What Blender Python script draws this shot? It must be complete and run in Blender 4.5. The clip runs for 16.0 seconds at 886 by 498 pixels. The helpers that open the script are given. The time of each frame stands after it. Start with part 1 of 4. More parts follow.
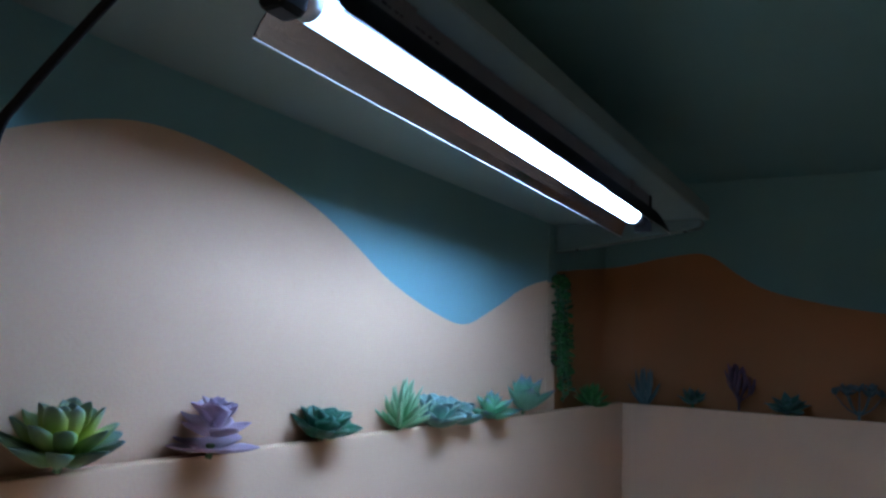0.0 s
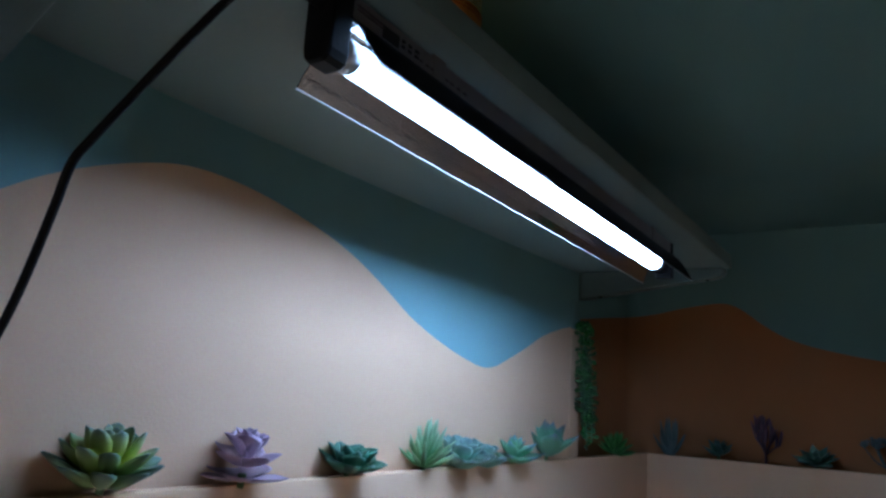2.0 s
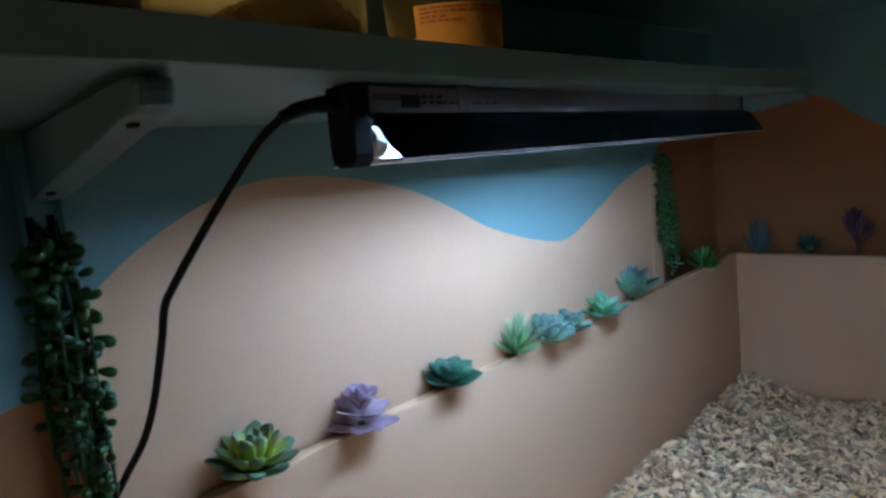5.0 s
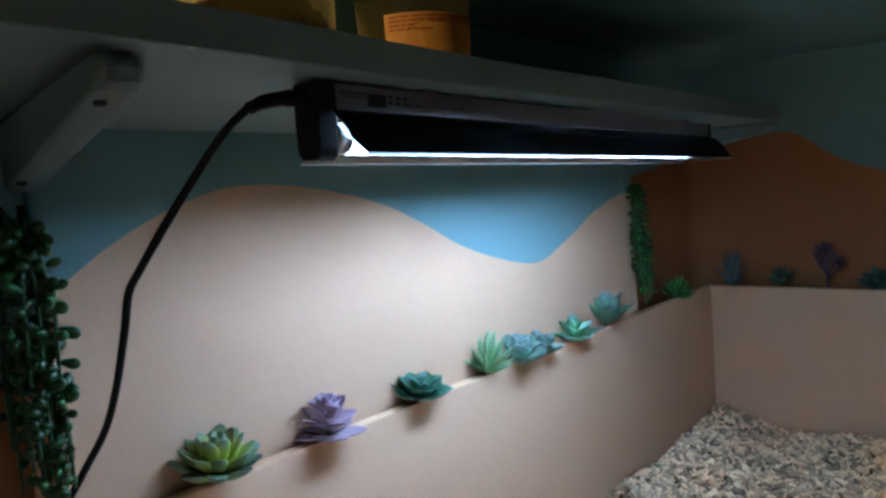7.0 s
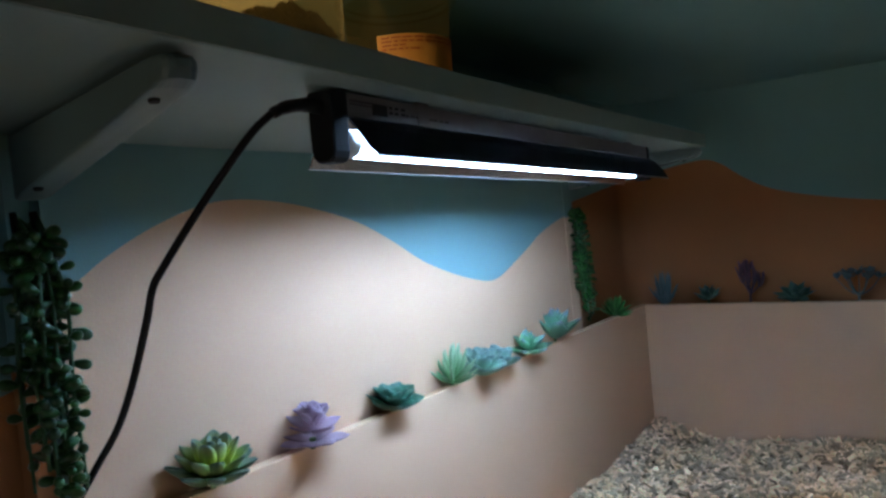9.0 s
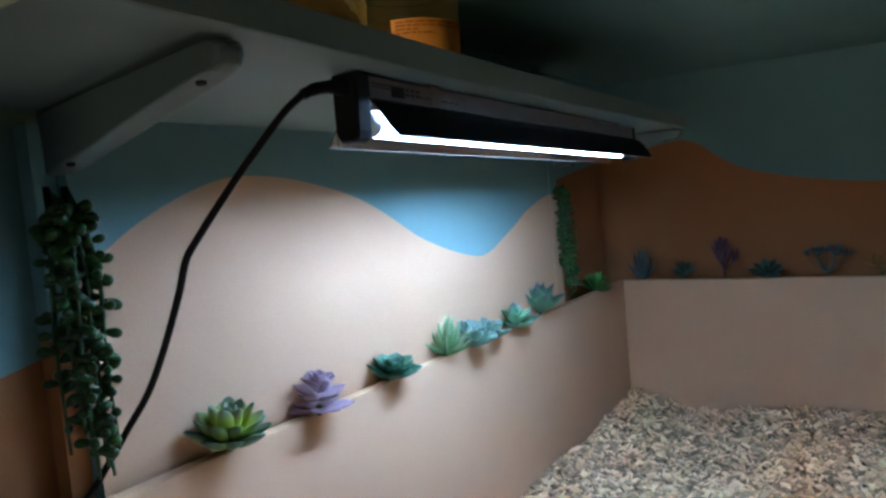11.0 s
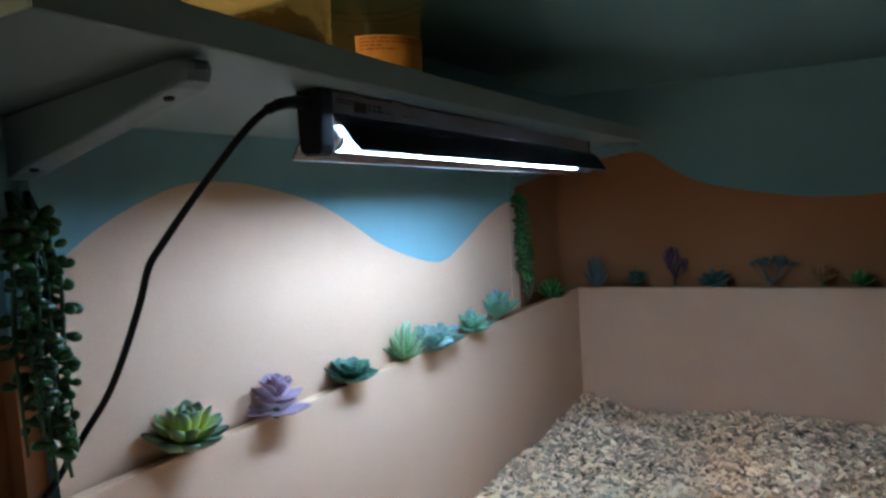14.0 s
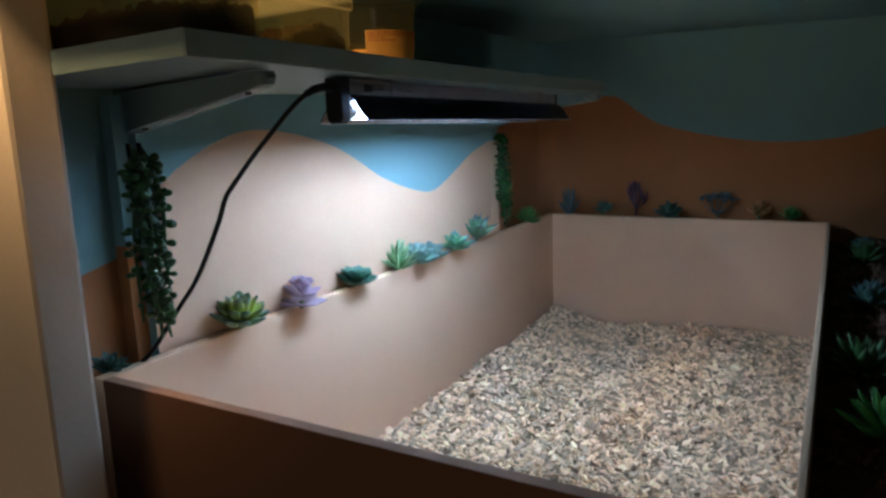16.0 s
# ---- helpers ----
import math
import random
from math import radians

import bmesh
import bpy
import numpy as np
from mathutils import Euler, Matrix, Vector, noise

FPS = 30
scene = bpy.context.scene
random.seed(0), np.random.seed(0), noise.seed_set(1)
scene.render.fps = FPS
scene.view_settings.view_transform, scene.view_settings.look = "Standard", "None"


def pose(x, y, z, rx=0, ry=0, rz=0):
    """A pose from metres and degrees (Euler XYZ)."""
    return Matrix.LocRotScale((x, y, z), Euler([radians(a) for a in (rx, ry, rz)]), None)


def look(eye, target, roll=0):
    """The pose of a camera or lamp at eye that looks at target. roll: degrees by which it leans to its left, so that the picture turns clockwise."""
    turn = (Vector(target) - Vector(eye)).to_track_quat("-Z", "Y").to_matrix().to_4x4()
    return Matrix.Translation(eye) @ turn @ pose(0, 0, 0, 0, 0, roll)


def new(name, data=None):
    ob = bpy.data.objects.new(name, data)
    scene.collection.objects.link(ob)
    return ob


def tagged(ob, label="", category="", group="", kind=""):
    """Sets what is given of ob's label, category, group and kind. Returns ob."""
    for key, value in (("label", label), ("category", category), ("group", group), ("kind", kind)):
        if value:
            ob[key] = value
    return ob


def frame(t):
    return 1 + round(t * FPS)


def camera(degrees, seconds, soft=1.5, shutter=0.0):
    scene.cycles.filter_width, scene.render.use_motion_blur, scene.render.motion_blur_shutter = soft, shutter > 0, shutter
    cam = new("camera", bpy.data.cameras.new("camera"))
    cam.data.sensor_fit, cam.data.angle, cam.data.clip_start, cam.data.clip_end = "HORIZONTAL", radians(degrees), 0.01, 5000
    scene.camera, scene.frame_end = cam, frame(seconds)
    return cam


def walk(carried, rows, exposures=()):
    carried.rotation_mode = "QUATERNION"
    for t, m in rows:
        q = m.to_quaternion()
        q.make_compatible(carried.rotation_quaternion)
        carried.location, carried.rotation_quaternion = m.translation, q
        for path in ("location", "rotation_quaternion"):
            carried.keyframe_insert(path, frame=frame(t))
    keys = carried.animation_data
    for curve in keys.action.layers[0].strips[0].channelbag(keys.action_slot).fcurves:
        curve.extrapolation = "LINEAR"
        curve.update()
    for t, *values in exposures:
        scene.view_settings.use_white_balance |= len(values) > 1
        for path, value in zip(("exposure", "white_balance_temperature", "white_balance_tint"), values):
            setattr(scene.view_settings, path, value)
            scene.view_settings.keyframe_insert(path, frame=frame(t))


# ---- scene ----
cam = camera(62.2, 16.0, soft=2.7)
PATH = [
    (0, (-0.224, -0.39, 0.336), (1.473, 0.636, 0.589), 2.3),
    (0.5, (-0.229, -0.392, 0.332), (1.444, 0.652, 0.665), 3.2),
    (1, (-0.234, -0.398, 0.325), (1.429, 0.656, 0.678), 3.5),
    (1.5, (-0.238, -0.398, 0.324), (1.415, 0.671, 0.677), 3.7),
    (2, (-0.242, -0.401, 0.325), (1.397, 0.677, 0.713), 3.3),
    (2.5, (-0.254, -0.415, 0.343), (1.381, 0.666, 0.741), 2.4),
    (3, (-0.26, -0.409, 0.357), (1.366, 0.65, 0.842), 1.1),
    (3.5, (-0.27, -0.437, 0.361), (1.316, 0.647, 0.916), -1.1),
    (4, (-0.281, -0.433, 0.395), (1.235, 0.862, 0.552), -8.9),
    (4.5, (-0.262, -0.442, 0.447), (1.196, 0.913, 0.253), -9.2),
    (5, (-0.258, -0.446, 0.476), (1.235, 0.856, 0.201), -5.6),
    (5.2, (-0.256, -0.446, 0.48), (1.242, 0.854, 0.22), -4.8),
    (7.3, (-0.261, -0.463, 0.445), (1.281, 0.801, 0.29), -4.0),
    (7.5, (-0.26, -0.461, 0.442), (1.281, 0.802, 0.264), -3.1),
    (8, (-0.271, -0.446, 0.451), (1.281, 0.815, 0.431), -5.8),
    (8.2, (-0.284, -0.444, 0.454), (1.304, 0.77, 0.507), -4.8),
    (8.5, (-0.299, -0.428, 0.435), (1.319, 0.747, 0.413), -4.9),
    (9, (-0.319, -0.448, 0.431), (1.351, 0.651, 0.363), -5.4),
    (9.2, (-0.322, -0.452, 0.429), (1.357, 0.633, 0.375), -5.0),
    (11.3, (-0.357, -0.439, 0.434), (1.364, 0.565, 0.264), -5.3),
    (11.5, (-0.357, -0.453, 0.434), (1.382, 0.518, 0.255), -5.7),
    (12, (-0.362, -0.452, 0.435), (1.392, 0.495, 0.272), -5.8),
    (12.5, (-0.366, -0.46, 0.429), (1.395, 0.471, 0.248), -5.8),
    (13, (-0.369, -0.46, 0.441), (1.406, 0.439, 0.242), -4.4),
    (13.5, (-0.367, -0.454, 0.44), (1.391, 0.483, 0.261), -4.1),
    (14, (-0.369, -0.45, 0.442), (1.39, 0.489, 0.296), -3.6),
    (14.5, (-0.38, -0.453, 0.439), (1.369, 0.503, 0.271), -2.8),
    (15, (-0.41, -0.464, 0.447), (1.37, 0.426, 0.252), -3.9),
    (15.5, (-0.456, -0.5, 0.458), (1.298, 0.406, 0.141), -3.8),
    (15.7, (-0.49, -0.525, 0.466), (1.257, 0.387, 0.13), -3.5),
    (16, (-0.541, -0.563, 0.475), (1.189, 0.373, 0.114), -2.1),
]
walk(cam, [(t, look(eye, target, roll)) for t, eye, target, roll in PATH], exposures=[(0, -0.46, 5700, 10), (3, -0.48, 5850, 10), (3.6, -0.5, 5900, 10), (4.1, -0.3, 6100, 9), (4.6, -0.25, 6150, 9), (5.2, -0.25, 6200, 9), (7.5, 0.03, 6150, 9), (9, 0.1, 6200, 8.5), (12, 0.15, 6250, 9), (15, 0.15, 6300, 9), (16, 0.2, 6400, 11)])

# ---- light ----
world = bpy.data.worlds.new("dim_room")
scene.world = world
world.use_nodes = True
world.node_tree.nodes["Background"].inputs[0].default_value = (0.5, 0.55, 0.6, 1)
world.node_tree.nodes["Background"].inputs[1].default_value = 0.02

room_lamp = new("room_lamp", bpy.data.lights.new("room_lamp", "SPOT"))
room_lamp.data.energy = 55.0
room_lamp.data.color = (1.0, 0.66, 0.30)
room_lamp.data.shadow_soft_size = 0.06
room_lamp.data.spot_size, room_lamp.data.spot_blend = radians(44), 1.0
room_lamp.matrix_world = look((-0.525, -0.11, 0.99), (-0.12, -0.07, 0.60))

# added warm fill from the open side; no window or lamp stands there
fill_light = new("fill_light", bpy.data.lights.new("fill_light", "AREA"))
fill_light.data.energy = 4.6
fill_light.data.color = (1.0, 0.86, 0.64)
fill_light.data.shape = "RECTANGLE"
fill_light.data.size, fill_light.data.size_y = 1.4, 0.6
fill_light.matrix_world = look((-2.4, -0.5, -0.1), (0.6, -0.25, 0.6))

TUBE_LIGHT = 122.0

# ---- materials ----


def mat(name, color, rough=0.6, metal=0.0, var=0.12, scale=30.0, bump=0.15, fine=300.0, spec=0.4, coat=0.0, tip=None, tip_at=(0.55, 1.0), island=0.0, per_object=0.0, trans=0.0, bump_dist=0.002):
    """Noise at two scales over one base colour; tip: a second colour towards the end of a leaf."""
    m = bpy.data.materials.new(name)
    m.use_nodes = True
    nt = m.node_tree
    b = nt.nodes["Principled BSDF"]
    tc = nt.nodes.new("ShaderNodeTexCoord")
    n1 = nt.nodes.new("ShaderNodeTexNoise")
    n1.inputs["Scale"].default_value = scale
    n1.inputs["Detail"].default_value = 5
    n2 = nt.nodes.new("ShaderNodeTexNoise")
    n2.inputs["Scale"].default_value = fine
    n2.inputs["Detail"].default_value = 3
    nt.links.new(tc.outputs["Object"], n1.inputs["Vector"])
    nt.links.new(tc.outputs["Object"], n2.inputs["Vector"])
    mix = nt.nodes.new("ShaderNodeMix")
    mix.data_type = "RGBA"
    mix.inputs[6].default_value = (*[c * (1 - var) for c in color], 1)
    mix.inputs[7].default_value = (*[min(1, c * (1 + var)) for c in color], 1)
    nt.links.new(n1.outputs["Fac"], mix.inputs[0])
    out = mix.outputs[2]
    m2 = nt.nodes.new("ShaderNodeMix")
    m2.data_type = "RGBA"
    m2.blend_type = "OVERLAY"
    m2.inputs[0].default_value = var
    nt.links.new(out, m2.inputs[6])
    nt.links.new(n2.outputs["Color"], m2.inputs[7])
    out = m2.outputs[2]
    if tip:
        sep = nt.nodes.new("ShaderNodeSeparateXYZ")
        nt.links.new(tc.outputs["Generated"], sep.inputs[0])
        rng = nt.nodes.new("ShaderNodeMapRange")
        rng.inputs["From Min"].default_value, rng.inputs["From Max"].default_value = tip_at
        nt.links.new(sep.outputs["X"], rng.inputs["Value"])
        m3 = nt.nodes.new("ShaderNodeMix")
        m3.data_type = "RGBA"
        m3.inputs[7].default_value = (*tip, 1)
        nt.links.new(rng.outputs[0], m3.inputs[0])
        nt.links.new(out, m3.inputs[6])
        out = m3.outputs[2]
    if island or per_object:
        if island:
            g = nt.nodes.new("ShaderNodeNewGeometry")
            src = g.outputs["Random Per Island"]
        else:
            g = nt.nodes.new("ShaderNodeObjectInfo")
            src = g.outputs["Random"]
        amount = island or per_object
        rng2 = nt.nodes.new("ShaderNodeMapRange")
        rng2.inputs["To Min"].default_value, rng2.inputs["To Max"].default_value = 1 - amount, 1 + amount
        nt.links.new(src, rng2.inputs["Value"])
        hsv = nt.nodes.new("ShaderNodeHueSaturation")
        nt.links.new(out, hsv.inputs["Color"])
        nt.links.new(rng2.outputs[0], hsv.inputs["Value"])
        out = hsv.outputs[0]
    nt.links.new(out, b.inputs["Base Color"])
    b.inputs["Roughness"].default_value = rough
    b.inputs["Metallic"].default_value = metal
    b.inputs["Specular IOR Level"].default_value = spec
    b.inputs["Coat Weight"].default_value = coat
    b.inputs["Transmission Weight"].default_value = trans
    if bump:
        bp = nt.nodes.new("ShaderNodeBump")
        bp.inputs["Strength"].default_value = bump
        bp.inputs["Distance"].default_value = bump_dist
        nt.links.new(n2.outputs["Fac"], bp.inputs["Height"])
        nt.links.new(bp.outputs[0], b.inputs["Normal"])
    return m


TEAL = mat("teal_wall_paint", (0.18, 0.325, 0.335), 0.75, var=0.07, scale=6, fine=450, bump=0.12, spec=0.25)
SAND = mat("sand_wall_paint", (0.62, 0.395, 0.255), 0.75, var=0.09, scale=7, fine=450, bump=0.12, spec=0.25)
SAND_DARK = mat("rust_wall_paint", (0.37, 0.152, 0.058), 0.8, var=0.10, scale=7, fine=450, bump=0.12, spec=0.2)
BOARD = mat("sand_board_paint", (0.73, 0.475, 0.31), 0.7, var=0.06, scale=9, fine=400, bump=0.1, spec=0.25)
# front board's outer face: its shade is put into a dark brown
OUTER_SHADE = mat("shaded_outer_face", (0.12, 0.055, 0.03), 0.75, var=0.1, scale=7, fine=450, bump=0.12, spec=0.2)
RAW_EDGE = mat("bare_board_edge", (0.68, 0.45, 0.285), 0.8, var=0.14, scale=60, fine=700, bump=0.2, spec=0.2)
# browner top edge of the front board
BROWN_EDGE = mat("brown_board_edge", (0.36, 0.19, 0.11), 0.8, var=0.2, scale=60, fine=700, bump=0.2, spec=0.2)
SHELF = mat("grey_green_shelf_paint", (0.20, 0.27, 0.27), 0.55, var=0.06, scale=8, fine=300, bump=0.06, spec=0.35)
BAND = mat("edge_band_paint", (0.21, 0.255, 0.235), 0.5, var=0.08, scale=14, fine=300, bump=0.08, spec=0.35)
BRACKET = mat("grey_bracket_paint", (0.105, 0.150, 0.152), 0.5, var=0.06, scale=20, fine=300, bump=0.06)
HOLE = mat("screw_hole", (0.01, 0.01, 0.01), 0.9, var=0.0, bump=0)
BLACK = mat("black_plastic", (0.008, 0.008, 0.009), 0.55, var=0.2, scale=60, bump=0.05, spec=0.18)
BLACK_MATT = mat("black_lacquer", (0.006, 0.006, 0.008), 0.6, var=0.2, scale=40, bump=0.04, spec=0.15)
RUBBER = mat("black_cable_rubber", (0.007, 0.007, 0.008), 0.55, var=0.2, scale=90, bump=0.08, spec=0.15)
LABEL = mat("grey_housing", (0.17, 0.145, 0.145), 0.45, var=0.08, scale=60, bump=0.03)
INK = mat("label_ink", (0.02, 0.018, 0.018), 0.6, var=0.0, bump=0)
INK_SOFT = mat("label_ink_faint", (0.06, 0.045, 0.045), 0.6, var=0.0, bump=0)
MIRROR = mat("reflector_metal", (0.75, 0.75, 0.76), 0.05, metal=1.0, var=0.03, scale=30, bump=0.04)
FERRULE = mat("tube_cap_metal", (0.55, 0.55, 0.55), 0.3, metal=1.0, var=0.05, bump=0.02)
STILE = mat("pine_frame", (0.70, 0.55, 0.42), 0.65, var=0.10, scale=12, fine=220, bump=0.12)
SOIL = mat("dark_soil", (0.13, 0.072, 0.046), 0.95, var=0.5, scale=120, fine=600, bump=0.8, spec=0.1, island=0.5)
TUB_SOIL = mat("peat", (0.018, 0.010, 0.007), 0.95, var=0.5, scale=160, fine=700, bump=0.8, spec=0.1, bump_dist=0.004)
CHIPS = mat("beech_chip", (0.80, 0.575, 0.385), 0.8, var=0.28, scale=160, fine=900, bump=0.3, spec=0.2, island=0.55)
CHIP_PART = mat("beech_chip_loose", (0.80, 0.575, 0.385), 0.8, var=0.28, scale=160, fine=900, bump=0.3, spec=0.2, per_object=0.55)
# under-layer coloured dark as the shade between chips
CHIP_GAP = mat("chip_gap_shade", (0.26, 0.18, 0.12), 0.95, var=0.5, scale=130, fine=600, bump=0.6, spec=0.1, bump_dist=0.006)
ROOM_WALL = mat("room_wall_paint", (0.42, 0.40, 0.36), 0.85, var=0.04, scale=4, bump=0.05)
ROOM_FLOOR = mat("room_floor_board", (0.16, 0.10, 0.065), 0.6, var=0.15, scale=10, bump=0.05)
TAG = mat("orange_label_paper", (0.34, 0.17, 0.035), 0.6, var=0.08, scale=50, bump=0.03)
TAG_TEXT = mat("orange_label_print", (0.20, 0.05, 0.012), 0.6, var=0.0, bump=0)

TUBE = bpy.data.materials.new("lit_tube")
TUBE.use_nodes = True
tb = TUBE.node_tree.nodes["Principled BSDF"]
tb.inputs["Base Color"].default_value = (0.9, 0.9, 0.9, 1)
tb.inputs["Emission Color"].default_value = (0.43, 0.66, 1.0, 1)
# tube light shaped by position: dimmed at both ends, most at the cable end
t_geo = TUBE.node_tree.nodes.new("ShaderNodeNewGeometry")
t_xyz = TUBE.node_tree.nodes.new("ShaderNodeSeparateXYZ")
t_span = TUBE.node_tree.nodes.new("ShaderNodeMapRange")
t_falloff = TUBE.node_tree.nodes.new("ShaderNodeValToRGB")
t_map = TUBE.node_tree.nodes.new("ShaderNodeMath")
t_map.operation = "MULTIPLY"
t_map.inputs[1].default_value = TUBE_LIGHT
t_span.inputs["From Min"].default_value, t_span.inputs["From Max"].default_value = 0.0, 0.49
t_falloff.color_ramp.interpolation = "LINEAR"
t_falloff.color_ramp.elements[0].color = (0.08, 0.08, 0.08, 1)
t_falloff.color_ramp.elements[1].color = (0.5, 0.5, 0.5, 1)
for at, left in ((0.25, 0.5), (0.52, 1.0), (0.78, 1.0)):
    t_falloff.color_ramp.elements.new(at).color = (left, left, left, 1)
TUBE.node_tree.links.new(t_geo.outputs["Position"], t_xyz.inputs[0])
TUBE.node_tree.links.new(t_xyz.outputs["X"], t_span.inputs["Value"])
TUBE.node_tree.links.new(t_span.outputs["Result"], t_falloff.inputs[0])
TUBE.node_tree.links.new(t_falloff.outputs["Color"], t_map.inputs[0])
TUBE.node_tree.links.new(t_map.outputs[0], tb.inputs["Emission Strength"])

PLASTIC = bpy.data.materials.new("cloudy_clear_plastic")
PLASTIC.use_nodes = True
nt = PLASTIC.node_tree
nt.nodes.remove(nt.nodes["Principled BSDF"])
p_clear = nt.nodes.new("ShaderNodeBsdfTransparent")
p_clear.inputs[0].default_value = (0.97, 0.95, 0.86, 1)
p_milk = nt.nodes.new("ShaderNodeBsdfTranslucent")
p_milk.inputs[0].default_value = (0.86, 0.80, 0.58, 1)
p_gloss = nt.nodes.new("ShaderNodeBsdfGlossy")
p_gloss.inputs["Roughness"].default_value = 0.16
p_a, p_b = nt.nodes.new("ShaderNodeMixShader"), nt.nodes.new("ShaderNodeMixShader")
p_a.inputs[0].default_value = 0.18
nt.links.new(p_milk.outputs[0], p_a.inputs[1])
nt.links.new(p_gloss.outputs[0], p_a.inputs[2])
pn = nt.nodes.new("ShaderNodeTexNoise")
pn.inputs["Scale"].default_value = 40
pr = nt.nodes.new("ShaderNodeMapRange")
pr.inputs["To Min"].default_value, pr.inputs["To Max"].default_value = 0.05, 0.12
nt.links.new(pn.outputs["Fac"], pr.inputs["Value"])
nt.links.new(pr.outputs[0], p_b.inputs[0])
nt.links.new(p_clear.outputs[0], p_b.inputs[1])
nt.links.new(p_a.outputs[0], p_b.inputs[2])
nt.links.new(p_b.outputs[0], nt.nodes["Material Output"].inputs["Surface"])


# ---- mesh helpers ----


def part(name, bm, material, parent=None, label="", smooth=False):
    """Links a bmesh as one mesh object, under a thing or a part."""
    me = bpy.data.meshes.new(name)
    bm.to_mesh(me)
    bm.free()
    for m in material if isinstance(material, (list, tuple)) else [material]:
        me.materials.append(m)
    if smooth:
        me.polygons.foreach_set("use_smooth", [True] * len(me.polygons))
    ob = new(name, me)
    ob.parent = parent
    if label:
        ob["label"] = label
    return ob


def box(x0, x1, y0, y1, z0, z1, bevel=0.0, bm=None, seg=2):
    bm = bm or bmesh.new()
    r = bmesh.ops.create_cube(bm, size=1, matrix=Matrix.Translation(((x0 + x1) / 2, (y0 + y1) / 2, (z0 + z1) / 2)) @ Matrix.Diagonal((x1 - x0, y1 - y0, z1 - z0, 1)))
    if bevel:
        es = list({e for v in r["verts"] for e in v.link_edges})
        bmesh.ops.bevel(bm, geom=es, offset=bevel, segments=seg, affect="EDGES", profile=0.6)
    return bm


def loft(rings, closed=True, caps=True, bm=None):
    """Skin between rings of points."""
    bm = bm or bmesh.new()
    vs = [[bm.verts.new(p) for p in ring] for ring in rings]
    n = len(vs[0])
    for a, b in zip(vs, vs[1:]):
        for i in range(n if closed else n - 1):
            j = (i + 1) % n
            bm.faces.new((a[i], a[j], b[j], b[i]))
    if caps and closed:
        bm.faces.new(vs[0][::-1])
        bm.faces.new(vs[-1])
    bmesh.ops.recalc_face_normals(bm, faces=bm.faces)
    return bm


def tube_along(points, radius, n=8, bm=None):
    """A round rod along points; radius: one number or one for each point."""
    pts = [Vector(p) for p in points]
    rad = radius if isinstance(radius, (list, tuple)) else [radius] * len(pts)
    rings, up = [], Vector((0.3, 0.2, 1)).normalized()
    for i, p in enumerate(pts):
        d = (pts[min(i + 1, len(pts) - 1)] - pts[max(i - 1, 0)]).normalized()
        a = d.cross(up)
        if a.length < 0.1:
            a = d.cross(Vector((1, 0, 0)))
        a.normalize()
        b = a.cross(d)
        up = b
        rings.append([p + rad[i] * (math.cos(2 * math.pi * k / n) * a + math.sin(2 * math.pi * k / n) * b) for k in range(n)])
    return loft(rings, bm=bm)


def spline(points, steps=8):
    """A smooth line through points (Catmull-Rom)."""
    P = [Vector(p) for p in points]
    P = [2 * P[0] - P[1], *P, 2 * P[-1] - P[-2]]
    out = []
    for i in range(1, len(P) - 2):
        a, b, c, d = P[i - 1:i + 3]
        for k in range(steps):
            t = k / steps
            out.append(0.5 * (2 * b + (c - a) * t + (2 * a - 5 * b + 4 * c - d) * t * t + (3 * b - a - 3 * c + d) * t ** 3))
    return out + [P[-2]]


def empty(name, at=(0, 0, 0), **tags):
    ob = new(name)
    ob.empty_display_size = 0.02
    ob.location = at
    return tagged(ob, **tags)


def at_curve(line, u):
    """Height of a painted outline at u."""
    for a, b in zip(line, line[1:]):
        if a[0] <= u <= b[0]:
            return a[1] + (b[1] - a[1]) * (u - a[0]) / (b[0] - a[0])
    return line[0][1] if u < line[0][0] else line[-1][1]


def painted_wall(name, u0, u1, z0, z1, place, outline, thick, mats, label):
    """A wall slab with thickness; its face is split along the painted hill line. place(u, depth, z) gives the point."""
    line = [(p.x, p.y) for p in spline([(u, z, 0) for u, z in outline], 6)]
    bm = bmesh.new()
    n = 240
    us = [u0 + (u1 - u0) * i / n for i in range(n + 1)]
    low = [bm.verts.new(place(u, 0, z0)) for u in us]
    mid = [bm.verts.new(place(u, 0, min(max(at_curve(line, u), z0 + 0.001), z1 - 0.001))) for u in us]
    top = [bm.verts.new(place(u, 0, z1)) for u in us]
    for i in range(n):
        bm.faces.new((low[i], low[i + 1], mid[i + 1], mid[i])).material_index = 1
        bm.faces.new((mid[i], mid[i + 1], top[i + 1], top[i])).material_index = 0
    under, over = ([bm.verts.new(place(u, thick, z)) for u in us] for z in (z0, z1))
    for i in range(n):
        bm.faces.new((under[i], over[i], over[i + 1], under[i + 1]))
        bm.faces.new((low[i], under[i], under[i + 1], low[i + 1]))
        bm.faces.new((top[i], top[i + 1], over[i + 1], over[i]))
    bm.faces.new((low[0], mid[0], top[0], over[0], under[0]))
    bm.faces.new((low[-1], mid[-1], top[-1], over[-1], under[-1]))
    bmesh.ops.recalc_face_normals(bm, faces=bm.faces)
    return tagged(part(name, bm, mats), label=label, category="wall", kind="structure")


